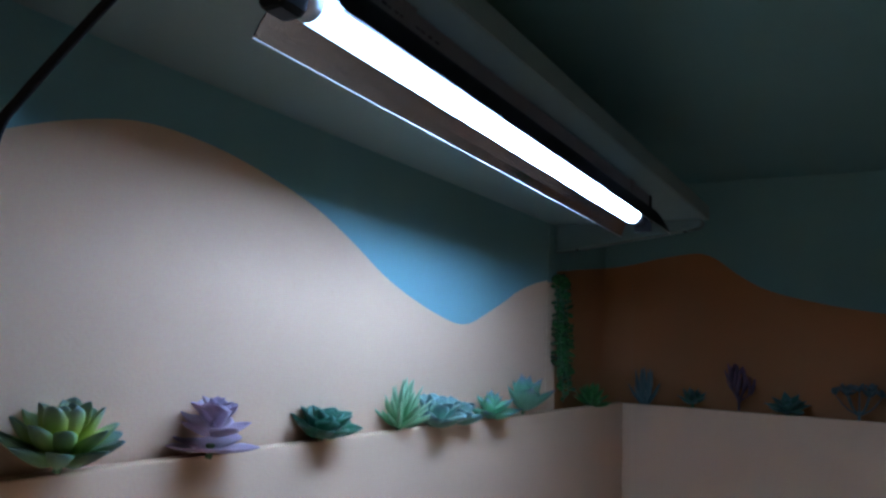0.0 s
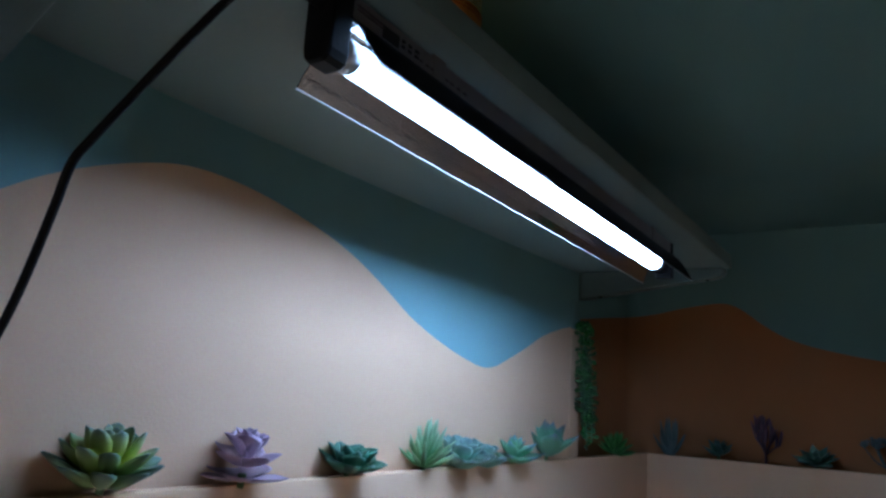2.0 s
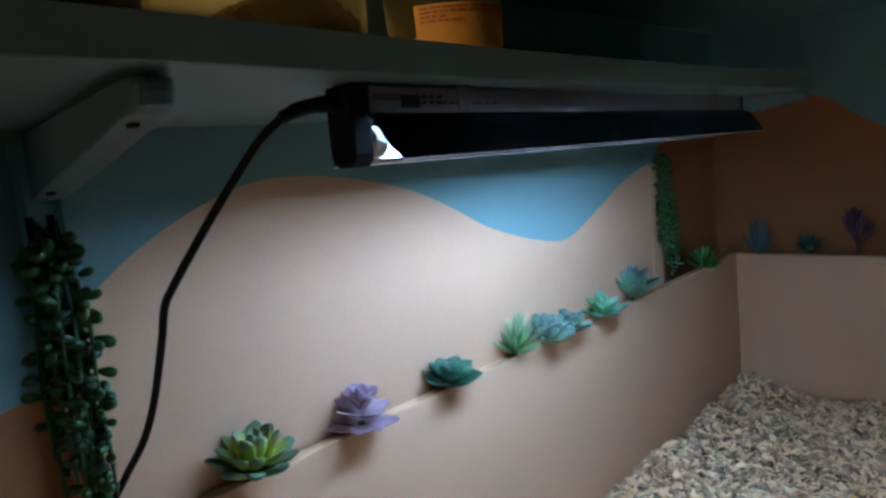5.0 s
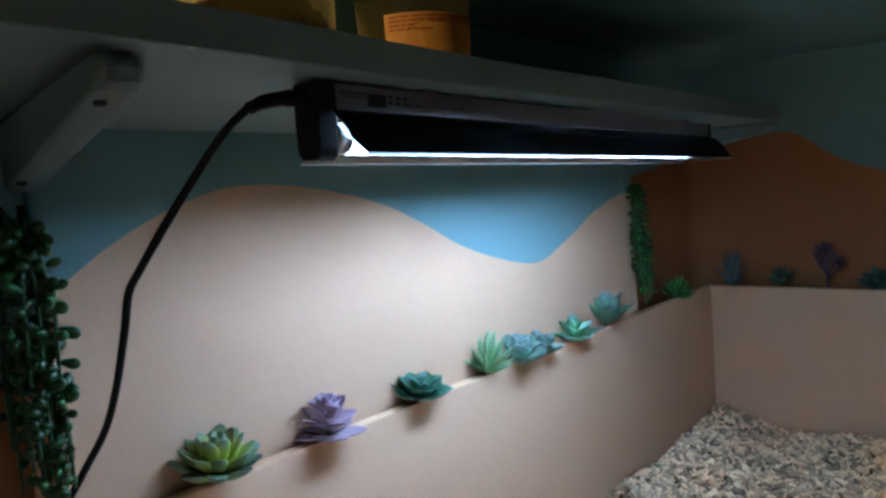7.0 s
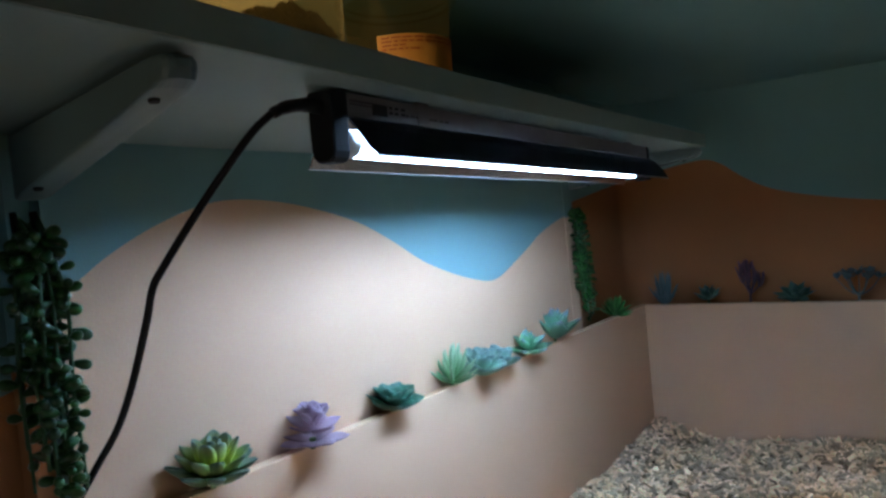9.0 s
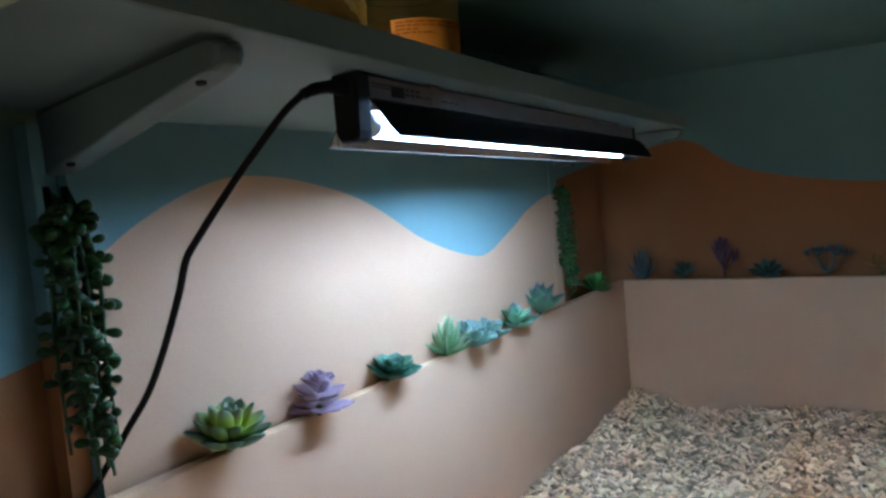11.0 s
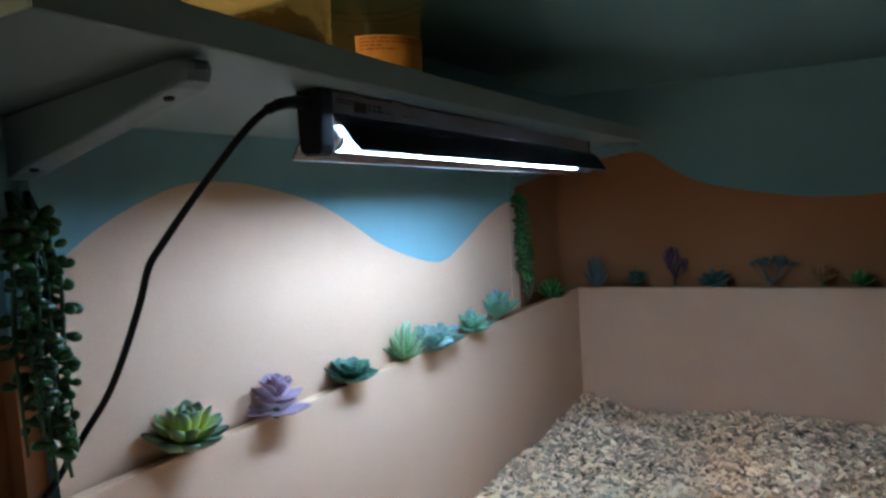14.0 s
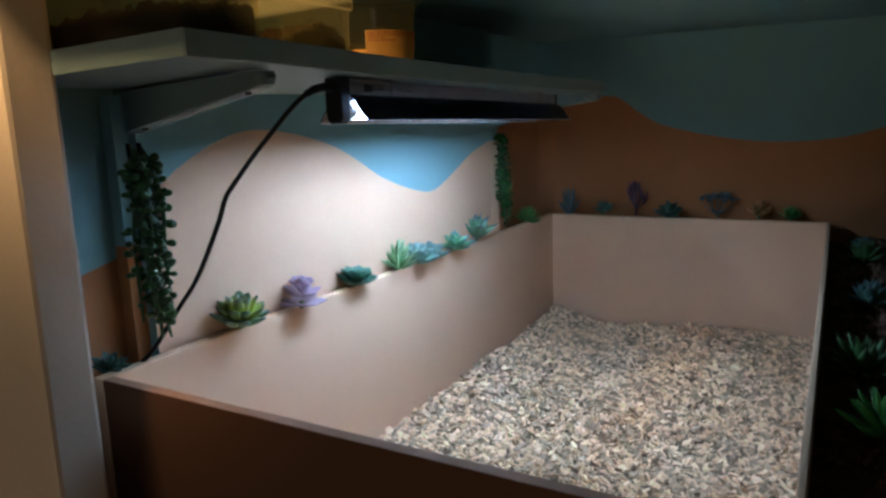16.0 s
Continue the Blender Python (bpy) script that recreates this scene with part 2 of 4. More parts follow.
# ---- setting ----
LEDGE = 0.25
PANEL_HILL = [(-0.085, 0.398), (-0.062, 0.4145), (-0.032, 0.4335), (0.010, 0.452), (0.056, 0.4640), (0.108, 0.4635), (0.164, 0.4545), (0.220, 0.4400), (0.270, 0.4190), (0.323, 0.3930), (0.380, 0.3735), (0.430, 0.3610), (0.460, 0.3565), (0.485, 0.3585), (0.512, 0.3670), (0.570, 0.3885), (0.605, 0.4030), (0.655, 0.4170), (0.700, 0.4260)]
RIGHT_HILL = [(-0.9, 0.47), (-0.70, 0.437), (-0.633, 0.422), (-0.58, 0.408), (-0.513, 0.4000), (-0.442, 0.3995), (-0.385, 0.405), (-0.307, 0.4185), (-0.235, 0.438), (-0.19, 0.463), (-0.155, 0.490), (-0.128, 0.5005), (-0.095, 0.4985), (-0.061, 0.4935), (-0.015, 0.484)]
painted_wall("wall_panel", -0.078, 0.697, 0.0, 0.618, lambda u, d, z: (u, d, z), PANEL_HILL, 0.024, [TEAL, SAND], "teal panel painted with sand-coloured dunes")
CEILING, BEND = 0.62, 0.04


def back_place(u, d, z):
    """The back wall, which runs round the far corner in a tight bend."""
    a = min(max(0.0, (u - 1.038 + BEND) / BEND), math.pi / 2)
    if a == 0:
        return (u, 0.025 + d, z)
    return (1.038 - BEND + (BEND + d) * math.sin(a), 0.025 - BEND + (BEND + d) * math.cos(a), z)


painted_wall("wall_back", -0.42, 1.038 - BEND + BEND * math.pi / 2, 0.0, CEILING, back_place, [(-0.42, 0.30), (-0.25, 0.32), (-0.10, 0.352), (-0.03, 0.364), (0.3, 0.38), (0.6, 0.42), (0.72, 0.4375), (0.785, 0.4465), (0.915, 0.4635), (1.0, 0.474), (1.061, 0.484)], 0.02, [TEAL, SAND_DARK], "set-back teal wall painted with rust-brown dunes")
painted_wall("wall_right", -0.9, -0.0151, 0.0, CEILING, lambda u, d, z: (1.038 + d, u, z), RIGHT_HILL, 0.02, [TEAL, SAND_DARK], "end wall painted teal above rust-brown dunes")
tagged(part("wall_front", box(-0.2, 1.058, -0.92, -0.9, 0, CEILING), TEAL), label="plain teal front wall of the enclosure", category="wall", kind="structure")
# opening added for the lamp over the shelf's end; front slab shades the chips
bm = box(0.004, 1.058, -0.92, 0.045, CEILING, CEILING + 0.02)
for v in bm.verts:
    if v.co.x < 0.1 and v.co.z > CEILING + 0.01:
        v.co.x += 0.05
box(-0.198, 0.004, -0.92, -0.197, CEILING, CEILING + 0.02, 0, bm)
tagged(part("ceiling", bm, TEAL), label="plain teal enclosure ceiling with a gap added to let lamp light in", category="ceiling", kind="structure")
tagged(part("floor", box(-0.2, 1.058, -0.92, 0.045, -0.02, 0.0), BOARD), label="sand-painted enclosure floor under the chips", category="floor", kind="structure")
# the room outside
tagged(part("room_floor", box(-2.6, 1.9, -2.2, 1.2, -0.64, -0.6), ROOM_FLOOR), label="brown floor of the room outside", category="floor", kind="structure")
tagged(part("room_ceiling", box(-2.6, 1.9, -2.2, 1.2, 1.6, 1.64), ROOM_WALL), label="plain pale room ceiling", category="ceiling", kind="structure")
tagged(part("wall_west", box(-2.64, -2.6, -2.2, 1.2, -0.6, 1.6), ROOM_WALL), label="plain pale room wall", category="wall", kind="structure")
tagged(part("wall_east", box(1.9, 1.94, -2.2, 1.2, -0.6, 1.6), ROOM_WALL), label="plain pale room wall", category="wall", kind="structure")
tagged(part("wall_south", box(-2.64, 1.94, -2.24, -2.2, -0.6, 1.6), ROOM_WALL), label="plain pale room wall", category="wall", kind="structure")
tagged(part("wall_north", box(-2.64, 1.94, 1.2, 1.24, -0.6, 1.6), ROOM_WALL), label="plain pale room wall", category="wall", kind="structure")

# door stile of the enclosure, beside the opening
stile = tagged(part("door_stile", box(-0.24, -0.20, -0.075, 0.13, -0.6, 1.12, 0.004), STILE), label="pale wooden upright of the enclosure's open front", category="frame", kind="structure")
# never in view: added to keep the lamp off the shelf's left end
tagged(part("lamp_shield", box(-0.285, -0.225, -0.92, -0.0755, CEILING, CEILING + 0.04, 0.003), STILE), label="unseen pale rail added over the open front to shade the shelf's end", category="frame", kind="structure")
tagged(part("base_board", box(-0.235, -0.205, -0.92, -0.08, -0.6, 0.0, 0.003), SAND_DARK), label="brown base below the enclosure's open front", category="board", kind="structure")

# battens that carry the shelf
for x0, x1, n in ((-0.0935, -0.0785, "left"), (0.6975, 0.728, "right")):
    bm = box(x0, x1, 0.010 if n == "left" else -0.002, 0.0245, 0.0, 0.502, 0.0015)
    if n == "left":
        bm.free()
        bm = box(x0, x1, 0.010, 0.0245, 0.0, 0.3655)
        for f in bm.faces:
            f.material_index = 2
        box(x0, x1, 0.010, 0.0245, 0.3656, 0.502, 0.0, bm)
    else:
        bm.free()
        bm = box(x0, x1, -0.0005, 0.0245, 0.0, 0.4235)
        for f in bm.faces:
            f.material_index = 1
        box(x0, x1, -0.0005, 0.0245, 0.4236, 0.502, 0.0, bm)
    tagged(part("batten", bm, [TEAL, SAND, SAND_DARK]), label="teal painted upright batten under the shelf bracket" if n == "left" else "sand-painted upright batten under the shelf bracket", category="batten", kind="structure")


def board_top(x, y):
    """Height of the pit boards, a little higher at the open end's corner."""
    return LEDGE + 0.0115 * max(0, (0.5 - x) / 0.65) * (1 - 1.3 * min(1, -y / 0.54))


def planter_board(name, x0, x1, y0, y1, label):
    """A pit board with a bare sawn top edge."""
    bm = box(x0, x1, y0, y1, 0.0, LEDGE, 0.0012)
    for f in bm.faces:
        if f.calc_center_median().z > LEDGE - 0.0015:
            f.material_index = 1
    for v in bm.verts:
        if v.co.z > 0.1:
            v.co.z += board_top(v.co.x, v.co.y) - LEDGE
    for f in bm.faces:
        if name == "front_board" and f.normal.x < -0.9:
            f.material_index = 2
    return tagged(part(name, bm, [BOARD, BROWN_EDGE if name == "front_board" else RAW_EDGE, OUTER_SHADE]), label=label, category="board")


planter_board("ledge_board", -0.152, 0.995, -0.015, -0.0035, "long sand-painted board with a bare top edge")
planter_board("end_board", 0.983, 0.995, -0.551, -0.0155, "sand-painted board closing the pit's far end")
planter_board("side_board", -0.152, 0.995, -0.5568, -0.5515, "sand-painted board beside the soil bed")
planter_board("front_board", -0.1525, -0.141, -0.551, -0.0155, "sand board at the pit's open end, outer face coloured as in shade")


# ---- soil and chips ----


def heap(x0, x1, y0, y1, height, cell):
    """An uneven sheet of loose ground."""
    bm = bmesh.new()
    nx, ny = max(2, int((x1 - x0) / cell)), max(2, int((y1 - y0) / cell))
    g = [[bm.verts.new((x0 + (x1 - x0) * i / nx, y0 + (y1 - y0) * j / ny, height(x0 + (x1 - x0) * i / nx, y0 + (y1 - y0) * j / ny))) for j in range(ny + 1)] for i in range(nx + 1)]
    for i in range(nx):
        for j in range(ny):
            bm.faces.new((g[i][j], g[i + 1][j], g[i + 1][j + 1], g[i][j + 1]))
    return bm


def soil_height(x, y):
    return (0.208 if y < -0.55 else 0.215) + 0.012 * noise.noise((x * 14, y * 14, 3)) + 0.006 * noise.noise((x * 60, y * 60, 8)) + 0.003 * noise.noise((x * 170, y * 170, 2))


def chip_height(x, y):
    d = math.hypot(x - 0.978, y + 0.02)
    e = math.hypot((x - 0.983) / 0.8, y + 0.15)
    return 0.024 + 0.007 * math.exp(-(d / 0.10) ** 2) - 0.016 * math.exp(-(e / 0.07) ** 2) + 0.009 * math.exp(-((y + 0.02) / 0.05) ** 2) + 0.010 * noise.noise((x * 9, y * 9, 1)) + 0.004 * noise.noise((x * 30, y * 30, 5))


def crumbs(name, count, spots, size, material, label, seed):
    """Many small loose lumps in one mesh."""
    rnd = random.Random(seed)
    verts, faces = [], []
    for _ in range(count):
        x, y, z = spots(rnd)
        s = size * rnd.uniform(0.4, 1.5)
        m = Euler((rnd.uniform(0, 6), rnd.uniform(0, 6), rnd.uniform(0, 6))).to_matrix()
        k = len(verts)
        for v in ((1, 0, 0), (-1, 0, 0), (0, 1, 0), (0, -1, 0), (0, 0, 1), (0, 0, -1)):
            w = m @ (Vector(v) * s * rnd.uniform(0.6, 1.2))
            verts.append((x + w.x, y + w.y, z + w.z))
        for a, b, c in ((0, 2, 4), (2, 1, 4), (1, 3, 4), (3, 0, 4), (2, 0, 5), (1, 2, 5), (3, 1, 5), (0, 3, 5)):
            faces.append((k + a, k + b, k + c))
    me = bpy.data.meshes.new(name)
    me.from_pydata(verts, [], faces)
    me.materials.append(material)
    return tagged(new(name, me), label=label, category="soil", kind="stuff")


BEDS = [(0.996, 1.037, -0.899, 0.0245), (-0.15, 0.995, -0.899, -0.5575), (0.729, 0.995, -0.003, 0.0245), (-0.19, -0.105, -0.003, 0.0245)]
for b in BEDS:
    ob = part("soil_bed", heap(*b, soil_height, 0.006), SOIL, smooth=True)
    tagged(ob, label="dark crumbly soil behind the pit boards", category="soil", kind="stuff")
    bx = box(b[0], b[1], b[2], b[3], 0.0, 0.165)
    tagged(part("soil_base", bx, SOIL), label="packed dark soil", category="soil", kind="stuff")


def bed_spot(rnd):
    w = [(b[1] - b[0]) * (b[3] - b[2]) for b in BEDS]
    b = rnd.choices(BEDS, w)[0]
    x, y = rnd.uniform(b[0] + 0.004, b[1] - 0.004), rnd.uniform(b[2] + 0.004, b[3] - 0.004)
    return x, y, soil_height(x, y) + rnd.uniform(0, 0.003)


crumbs("soil_crumbs", 6000, bed_spot, 0.0035, SOIL, "loose crumbs of dark soil", 4)

chip_bed = tagged(part("chip_bed", heap(-0.140, 0.982, -0.550, -0.016, lambda x, y: chip_height(x, y) - 0.004, 0.01), CHIP_GAP, smooth=True), label="dark sheet under the beech chips for the shade in their gaps", category="substrate", kind="stuff")


def chip_shape(rnd):
    """A flat split chip: an uneven six-sided flake."""
    n = 5
    a0 = rnd.uniform(0, 6)
    ang = sorted(a0 + 2 * math.pi * (i + rnd.uniform(-0.3, 0.3)) / n for i in range(n))
    ex, ey, h = rnd.uniform(0.8, 1.7), rnd.uniform(0.35, 0.8), rnd.uniform(0.07, 0.22)
    top = [Vector((ex * math.cos(a) * rnd.uniform(0.7, 1.1), ey * math.sin(a) * rnd.uniform(0.7, 1.1), h)) for a in ang]
    low = [Vector((v.x * 1.12, v.y * 1.1, -h)) for v in top]
    f = [tuple(range(n)), tuple(range(2 * n - 1, n - 1, -1))] + [(i, n + i, n + (i + 1) % n, (i + 1) % n) for i in range(n)]
    return top + low, f


CHIP = 0.0062


def chip_place(rnd, lift):
    x, y = rnd.uniform(-0.135, 0.977), rnd.uniform(-0.546, -0.02)
    m = Matrix.Translation((x, y, chip_height(x, y) + lift)) @ Euler((rnd.gauss(0, 0.58), rnd.gauss(0, 0.58), rnd.uniform(0, 6.3))).to_matrix().to_4x4()
    return m @ Matrix.Scale(CHIP * rnd.uniform(0.55, 1.35), 4)


def chips():
    rnd = random.Random(11)
    shapes = [chip_shape(rnd) for _ in range(40)]
    verts, faces = [], []
    for i in range(19000):
        vs, fs = rnd.choice(shapes)
        m = chip_place(rnd, rnd.uniform(-0.002, 0.004))
        k = len(verts)
        verts.extend((m @ v)[:] for v in vs)
        faces.extend(tuple(k + j for j in f) for f in fs)
    me = bpy.data.meshes.new("wood_chips")
    me.from_pydata(verts, [], faces)
    me.materials.append(CHIPS)
    tagged(new("wood_chips", me), label="loose pale beech wood chips covering the pit floor", category="substrate", kind="stuff")


chips()


def loose_chips(bed):
    """The chips of the strip nearest to the ledge, one by one."""
    rnd = random.Random(12)
    meshes = []
    for k in range(12):
        vs, fs = chip_shape(rnd)
        me = bpy.data.meshes.new("wood_chip")
        me.from_pydata([v[:] for v in vs], [], fs)
        me.materials.append(CHIP_PART)
        meshes.append(me)
    for k in range(300):
        ob = new("wood_chip", rnd.choice(meshes))
        x, y = rnd.uniform(0.25, 0.95), rnd.uniform(-0.30, -0.03)
        ob.matrix_world = Matrix.Translation((x, y, chip_height(x, y) + rnd.uniform(0.003, 0.006))) @ Euler((rnd.gauss(0, 0.3), rnd.gauss(0, 0.3), rnd.uniform(0, 6.3))).to_matrix().to_4x4() @ Matrix.Scale(CHIP * rnd.uniform(0.8, 1.5), 4)
        ob.parent = bed


loose_chips(chip_bed)

# ---- shelf, brackets ----
SHELF_Z0, SHELF_Z1 = 0.511, 0.5285


def shelf_drop(x, y):
    """The shelf hangs a little lower at its far end and along the wall."""
    u = min(1, max(0, (x + 0.1) / 0.82))
    v = min(1, max(0, (y + 0.204) / 0.204))
    return 0.0045 * max(0.0, (0.12 - x) / 0.3) ** 1.3 - (0.0095 * u * (1 - v) + 0.0075 * v)


bm = box(-0.203, 0.724, -0.204, -0.0005, SHELF_Z0, SHELF_Z1, 0.0012)
bmesh.ops.subdivide_edges(bm, edges=[e for e in bm.edges if e.calc_length() > 0.1], cuts=9, use_grid_fill=True)
for v in bm.verts:
    v.co.z += shelf_drop(v.co.x, v.co.y)
band_bm = box(-0.2025, 0.7235, -0.2052, -0.2041, SHELF_Z0 + 0.0004, SHELF_Z1 - 0.0004)
bmesh.ops.subdivide_edges(band_bm, edges=[e for e in band_bm.edges if e.calc_length() > 0.1], cuts=9, use_grid_fill=True)
for v in band_bm.verts:
    v.co.z += shelf_drop(v.co.x, v.co.y)
shelf = tagged(part("shelf", bm, SHELF), label="long grey-green painted shelf board on two brackets", category="shelf")
part("edge_band", band_bm, BAND, shelf, "painted edge band along the shelf front")


def bracket(x, turn, w, drop, label):
    """A closed triangular shelf bracket with rounded nose and screw holes."""
    e = empty("shelf_bracket", (x, 0, SHELF_Z0 + drop), label=label, category="bracket", group="shelf brackets")
    e.rotation_euler = (radians(-2.0 if turn else 0.0), 0, radians(turn))
    prof = [(-0.006, -0.0006), (-0.188, -0.0006), (-0.1925, -0.0016), (-0.1945, -0.004), (-0.1945, -0.007), (-0.1920, -0.0116), (-0.186, -0.0140), (-0.026, -0.0360), (-0.013, -0.0380), (-0.006, -0.0380)]
    rings = []
    prof = [(y * 1.033, z) for y, z in prof]
    for dx, s in ((-w / 2, 0.90), (-w * 0.47, 0.945), (-w * 0.41, 0.975), (-w * 0.31, 0.992), (-w * 0.18, 1.0), (w * 0.18, 1.0), (w * 0.31, 0.992), (w * 0.41, 0.975), (w * 0.47, 0.945), (w / 2, 0.90)):
        cy, cz = -0.08, -0.012
        rings.append([(dx, cy + (y - cy) * s, cz + (z - cz) * s) for y, z in prof])
    body = part("body", loft(rings), BRACKET, e)
    n = Vector((0, -0.1365, -0.9906))
    for hx, hy, hz in ((0.0065, -0.178, -0.0160), (0.0045, -0.037, -0.0348)):
        hb = bmesh.new()
        bmesh.ops.create_cone(hb, cap_ends=True, segments=14, radius1=0.0027, radius2=0.0024, depth=0.0016, matrix=Matrix.Translation(Vector((-w / 2 + hx, hy, hz)) + n * 0.0003) @ n.to_track_quat("Z", "Y").to_matrix().to_4x4())
        part("screw_hole", hb, HOLE, body, "black screw hole")
    return e


bracket(-0.086, -9.5, 0.019, -0.0056, "grey painted triangular shelf bracket above the hanging plant")
bracket(0.713, 0.0, 0.018, -0.009, "grey painted triangular shelf bracket beside the lamp's end")

# ---- lamp ----
AX, AZ = -0.177, 0.4741


def lamp():
    e = empty("strip_light", (-0.0075, 0.0, 0.0075), label="lit slim strip light with black reflector under the shelf", category="lamp")
    e.rotation_euler = (0, radians(1.2), radians(0.2))
    e.scale = (1.05, 1, 1)
    housing = part("housing", box(-0.006, 0.503, AX - 0.0078, AX + 0.0078, 0.4875, 0.5015, 0.0012), LABEL, e, "dark grey housing with a printed label")
    f = AX - 0.0081
    x = 0.0145
    for w, h, z, mt in ((0.020, 0.0009, 0.4965, INK_SOFT), (0.020, 0.0006, 0.4948, INK_SOFT)):
        part("print_bar", box(x - 0.017, x - 0.017 + w, f - 0.0002, f + 0.0003, z, z + h), mt, housing)
    part("print_block", box(0.0165, 0.0295, f - 0.0002, f + 0.0003, 0.4905, 0.4972), INK, housing, "dark printed block")
    rnd = random.Random(3)
    xx = 0.032
    for i in range(11):
        w = rnd.uniform(0.002, 0.0045)
        for z in (0.4955, 0.4925):
            if i < 3 or z < 0.493:
                part("print_bar", box(xx, xx + w, f - 0.0002, f + 0.0003, z, z + (0.0016 if i < 3 else 0.0011)), INK_SOFT if i > 2 else INK, housing)
        xx += w + rnd.uniform(0.0012, 0.004)
    # end caps
    rings = []
    for xx, s in ((-0.0185, 0.94), (-0.017, 1.0), (-0.007, 1.0), (-0.0055, 0.97)):
        prof = [(-0.0085, 0.5016), (0.0085, 0.5016), (0.0085, 0.482), (0.0082, 0.4685), (0.0072, 0.4645), (0.0045, 0.4622), (-0.0045, 0.4622), (-0.0072, 0.4645), (-0.0082, 0.4685), (-0.0085, 0.482)]
        rings.append([(xx, AX + y * s, 0.48 + (z - 0.48) * s) for y, z in prof])
    part("end_cap", loft(rings), BLACK, e, "black plastic end cap")
    part("end_cap", box(0.5035, 0.5095, AX - 0.0085, AX + 0.0085, 0.4632, 0.5016, 0.001), BLACK, e, "black plastic end cap")
    bm = tube_along([(0.478, AX, AZ), (0.492, AX, AZ), (0.497, AX, AZ)], [0.0084, 0.0084, 0.006], 20)
    part("socket", bm, BLACK, e, "black tube socket")
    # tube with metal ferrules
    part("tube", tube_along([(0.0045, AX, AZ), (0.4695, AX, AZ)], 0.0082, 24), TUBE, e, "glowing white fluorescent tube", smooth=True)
    part("ferrule", tube_along([(-0.006, AX, AZ), (0.0044, AX, AZ)], 0.0083, 24), FERRULE, e, "metal tube end", smooth=True)
    part("ferrule", tube_along([(0.4696, AX, AZ), (0.479, AX, AZ)], 0.0083, 24), FERRULE, e, "metal tube end", smooth=True)

    # reflector: a bent sheet, black outside and bright inside, its front corner cut round
    def section(s):
        q = [(0.0085, 0.4872), (0.0125, 0.4850), (0.0170, 0.4805), (0.0210, 0.4755), (0.0258, 0.4695), (0.0295, 0.4632)] if s > 0 else [(0.0085, 0.4872), (0.0120, 0.4850), (0.0155, 0.4805), (0.0180, 0.4755), (0.0205, 0.4700), (0.0225, 0.4645)]
        return [(AX + s * a, z) for a, z in q]
    back, front = section(1), section(-1)
    for prof, off, mt, nm in ((back, 0.0, MIRROR, "reflector_lining"), (back, 0.0008, BLACK_MATT, "reflector_shell"), (front, 0.0, MIRROR, "reflector_lining"), (front, -0.0008, BLACK_MATT, "reflector_shell")):
        is_front = prof is front
        bm = bmesh.new()
        rows = []
        for k, (y, z) in enumerate(prof):
            u = k / (len(prof) - 1)
            x0 = (-0.0100 + 0.0095 * (1 - math.sqrt(max(0, 1 - u * u)))) if is_front else 0.0005
            x1 = 0.505 + 0.022 * u
            rows.append([bm.verts.new((x0 + (x1 - x0) * i / 12, y + off, z + abs(off) * 0.5)) for i in range(13)])
        for a, b in zip(rows, rows[1:]):
            for i in range(12):
                bm.faces.new((a[i], a[i + 1], b[i + 1], b[i]))
        bmesh.ops.solidify(bm, geom=bm.faces[:], thickness=0.0003)
        part(nm, bm, mt, e, "polished metal lining" if mt is MIRROR else "matt black sheet reflector")
    for lip_y, lip_z, lip_x in ((0.0300, 0.4629, 0.0005), (-0.0230, 0.4643, -0.001)):
        part("reflector_lip", tube_along([(lip_x, AX + lip_y, lip_z), (0.527, AX + lip_y, lip_z)], 0.0005, 6), FERRULE, e, "thin bright folded edge")
    roof = box(-0.006, 0.503, AX - 0.0084, AX + 0.0084, 0.4866, 0.4873)
    part("reflector_lining", roof, MIRROR, e, "polished metal lining")
    # two mounting clips
    for xx in (0.06, 0.44):
        part("clip", box(xx, xx + 0.012, AX - 0.0084, AX + 0.0084, 0.4885, 0.5029, 0.0006), LABEL, e)
    part("strain_relief", tube_along(spline([(-0.016, AX, 0.4930), (-0.028, AX + 0.001, 0.4930), (-0.040, AX + 0.002, 0.4908), (-0.048, AX + 0.004, 0.4872)], 5), [0.0042] * 6 + [0.0036] * 6 + [0.0031] * 4, 12), RUBBER, e, "ribbed black cable sleeve", smooth=True)


lamp()

cable_line = spline([(-0.048, -0.1735, 0.4955), (-0.0555, -0.166, 0.4865), (-0.0615, -0.151, 0.470), (-0.0690, -0.130, 0.446), (-0.0770, -0.112, 0.422), (-0.0800, -0.105, 0.411), (-0.0788, -0.094, 0.391), (-0.0755, -0.070, 0.356), (-0.0762, -0.053, 0.331), (-0.0816, -0.038, 0.310), (-0.0897, -0.027, 0.290), (-0.0990, -0.018, 0.272), (-0.1065, 0.004, 0.250)], 8)
tagged(part("power_cable", tube_along(cable_line, 0.0021, 12), RUBBER, smooth=True), label="black rubber power cable hanging from the strip light", category="cable")


# ---- tubs on the shelf ----


def rounded_ring(x0, x1, y0, y1, z, r, n=5):
    out = []
    for cx, cy, a in ((x1 - r, y1 - r, 0), (x0 + r, y1 - r, 90), (x0 + r, y0 + r, 180), (x1 - r, y0 + r, 270)):
        for k in range(n + 1):
            t = radians(a + 90 * k / n)
            out.append((cx + r * math.cos(t), cy + r * math.sin(t), z))
    return out


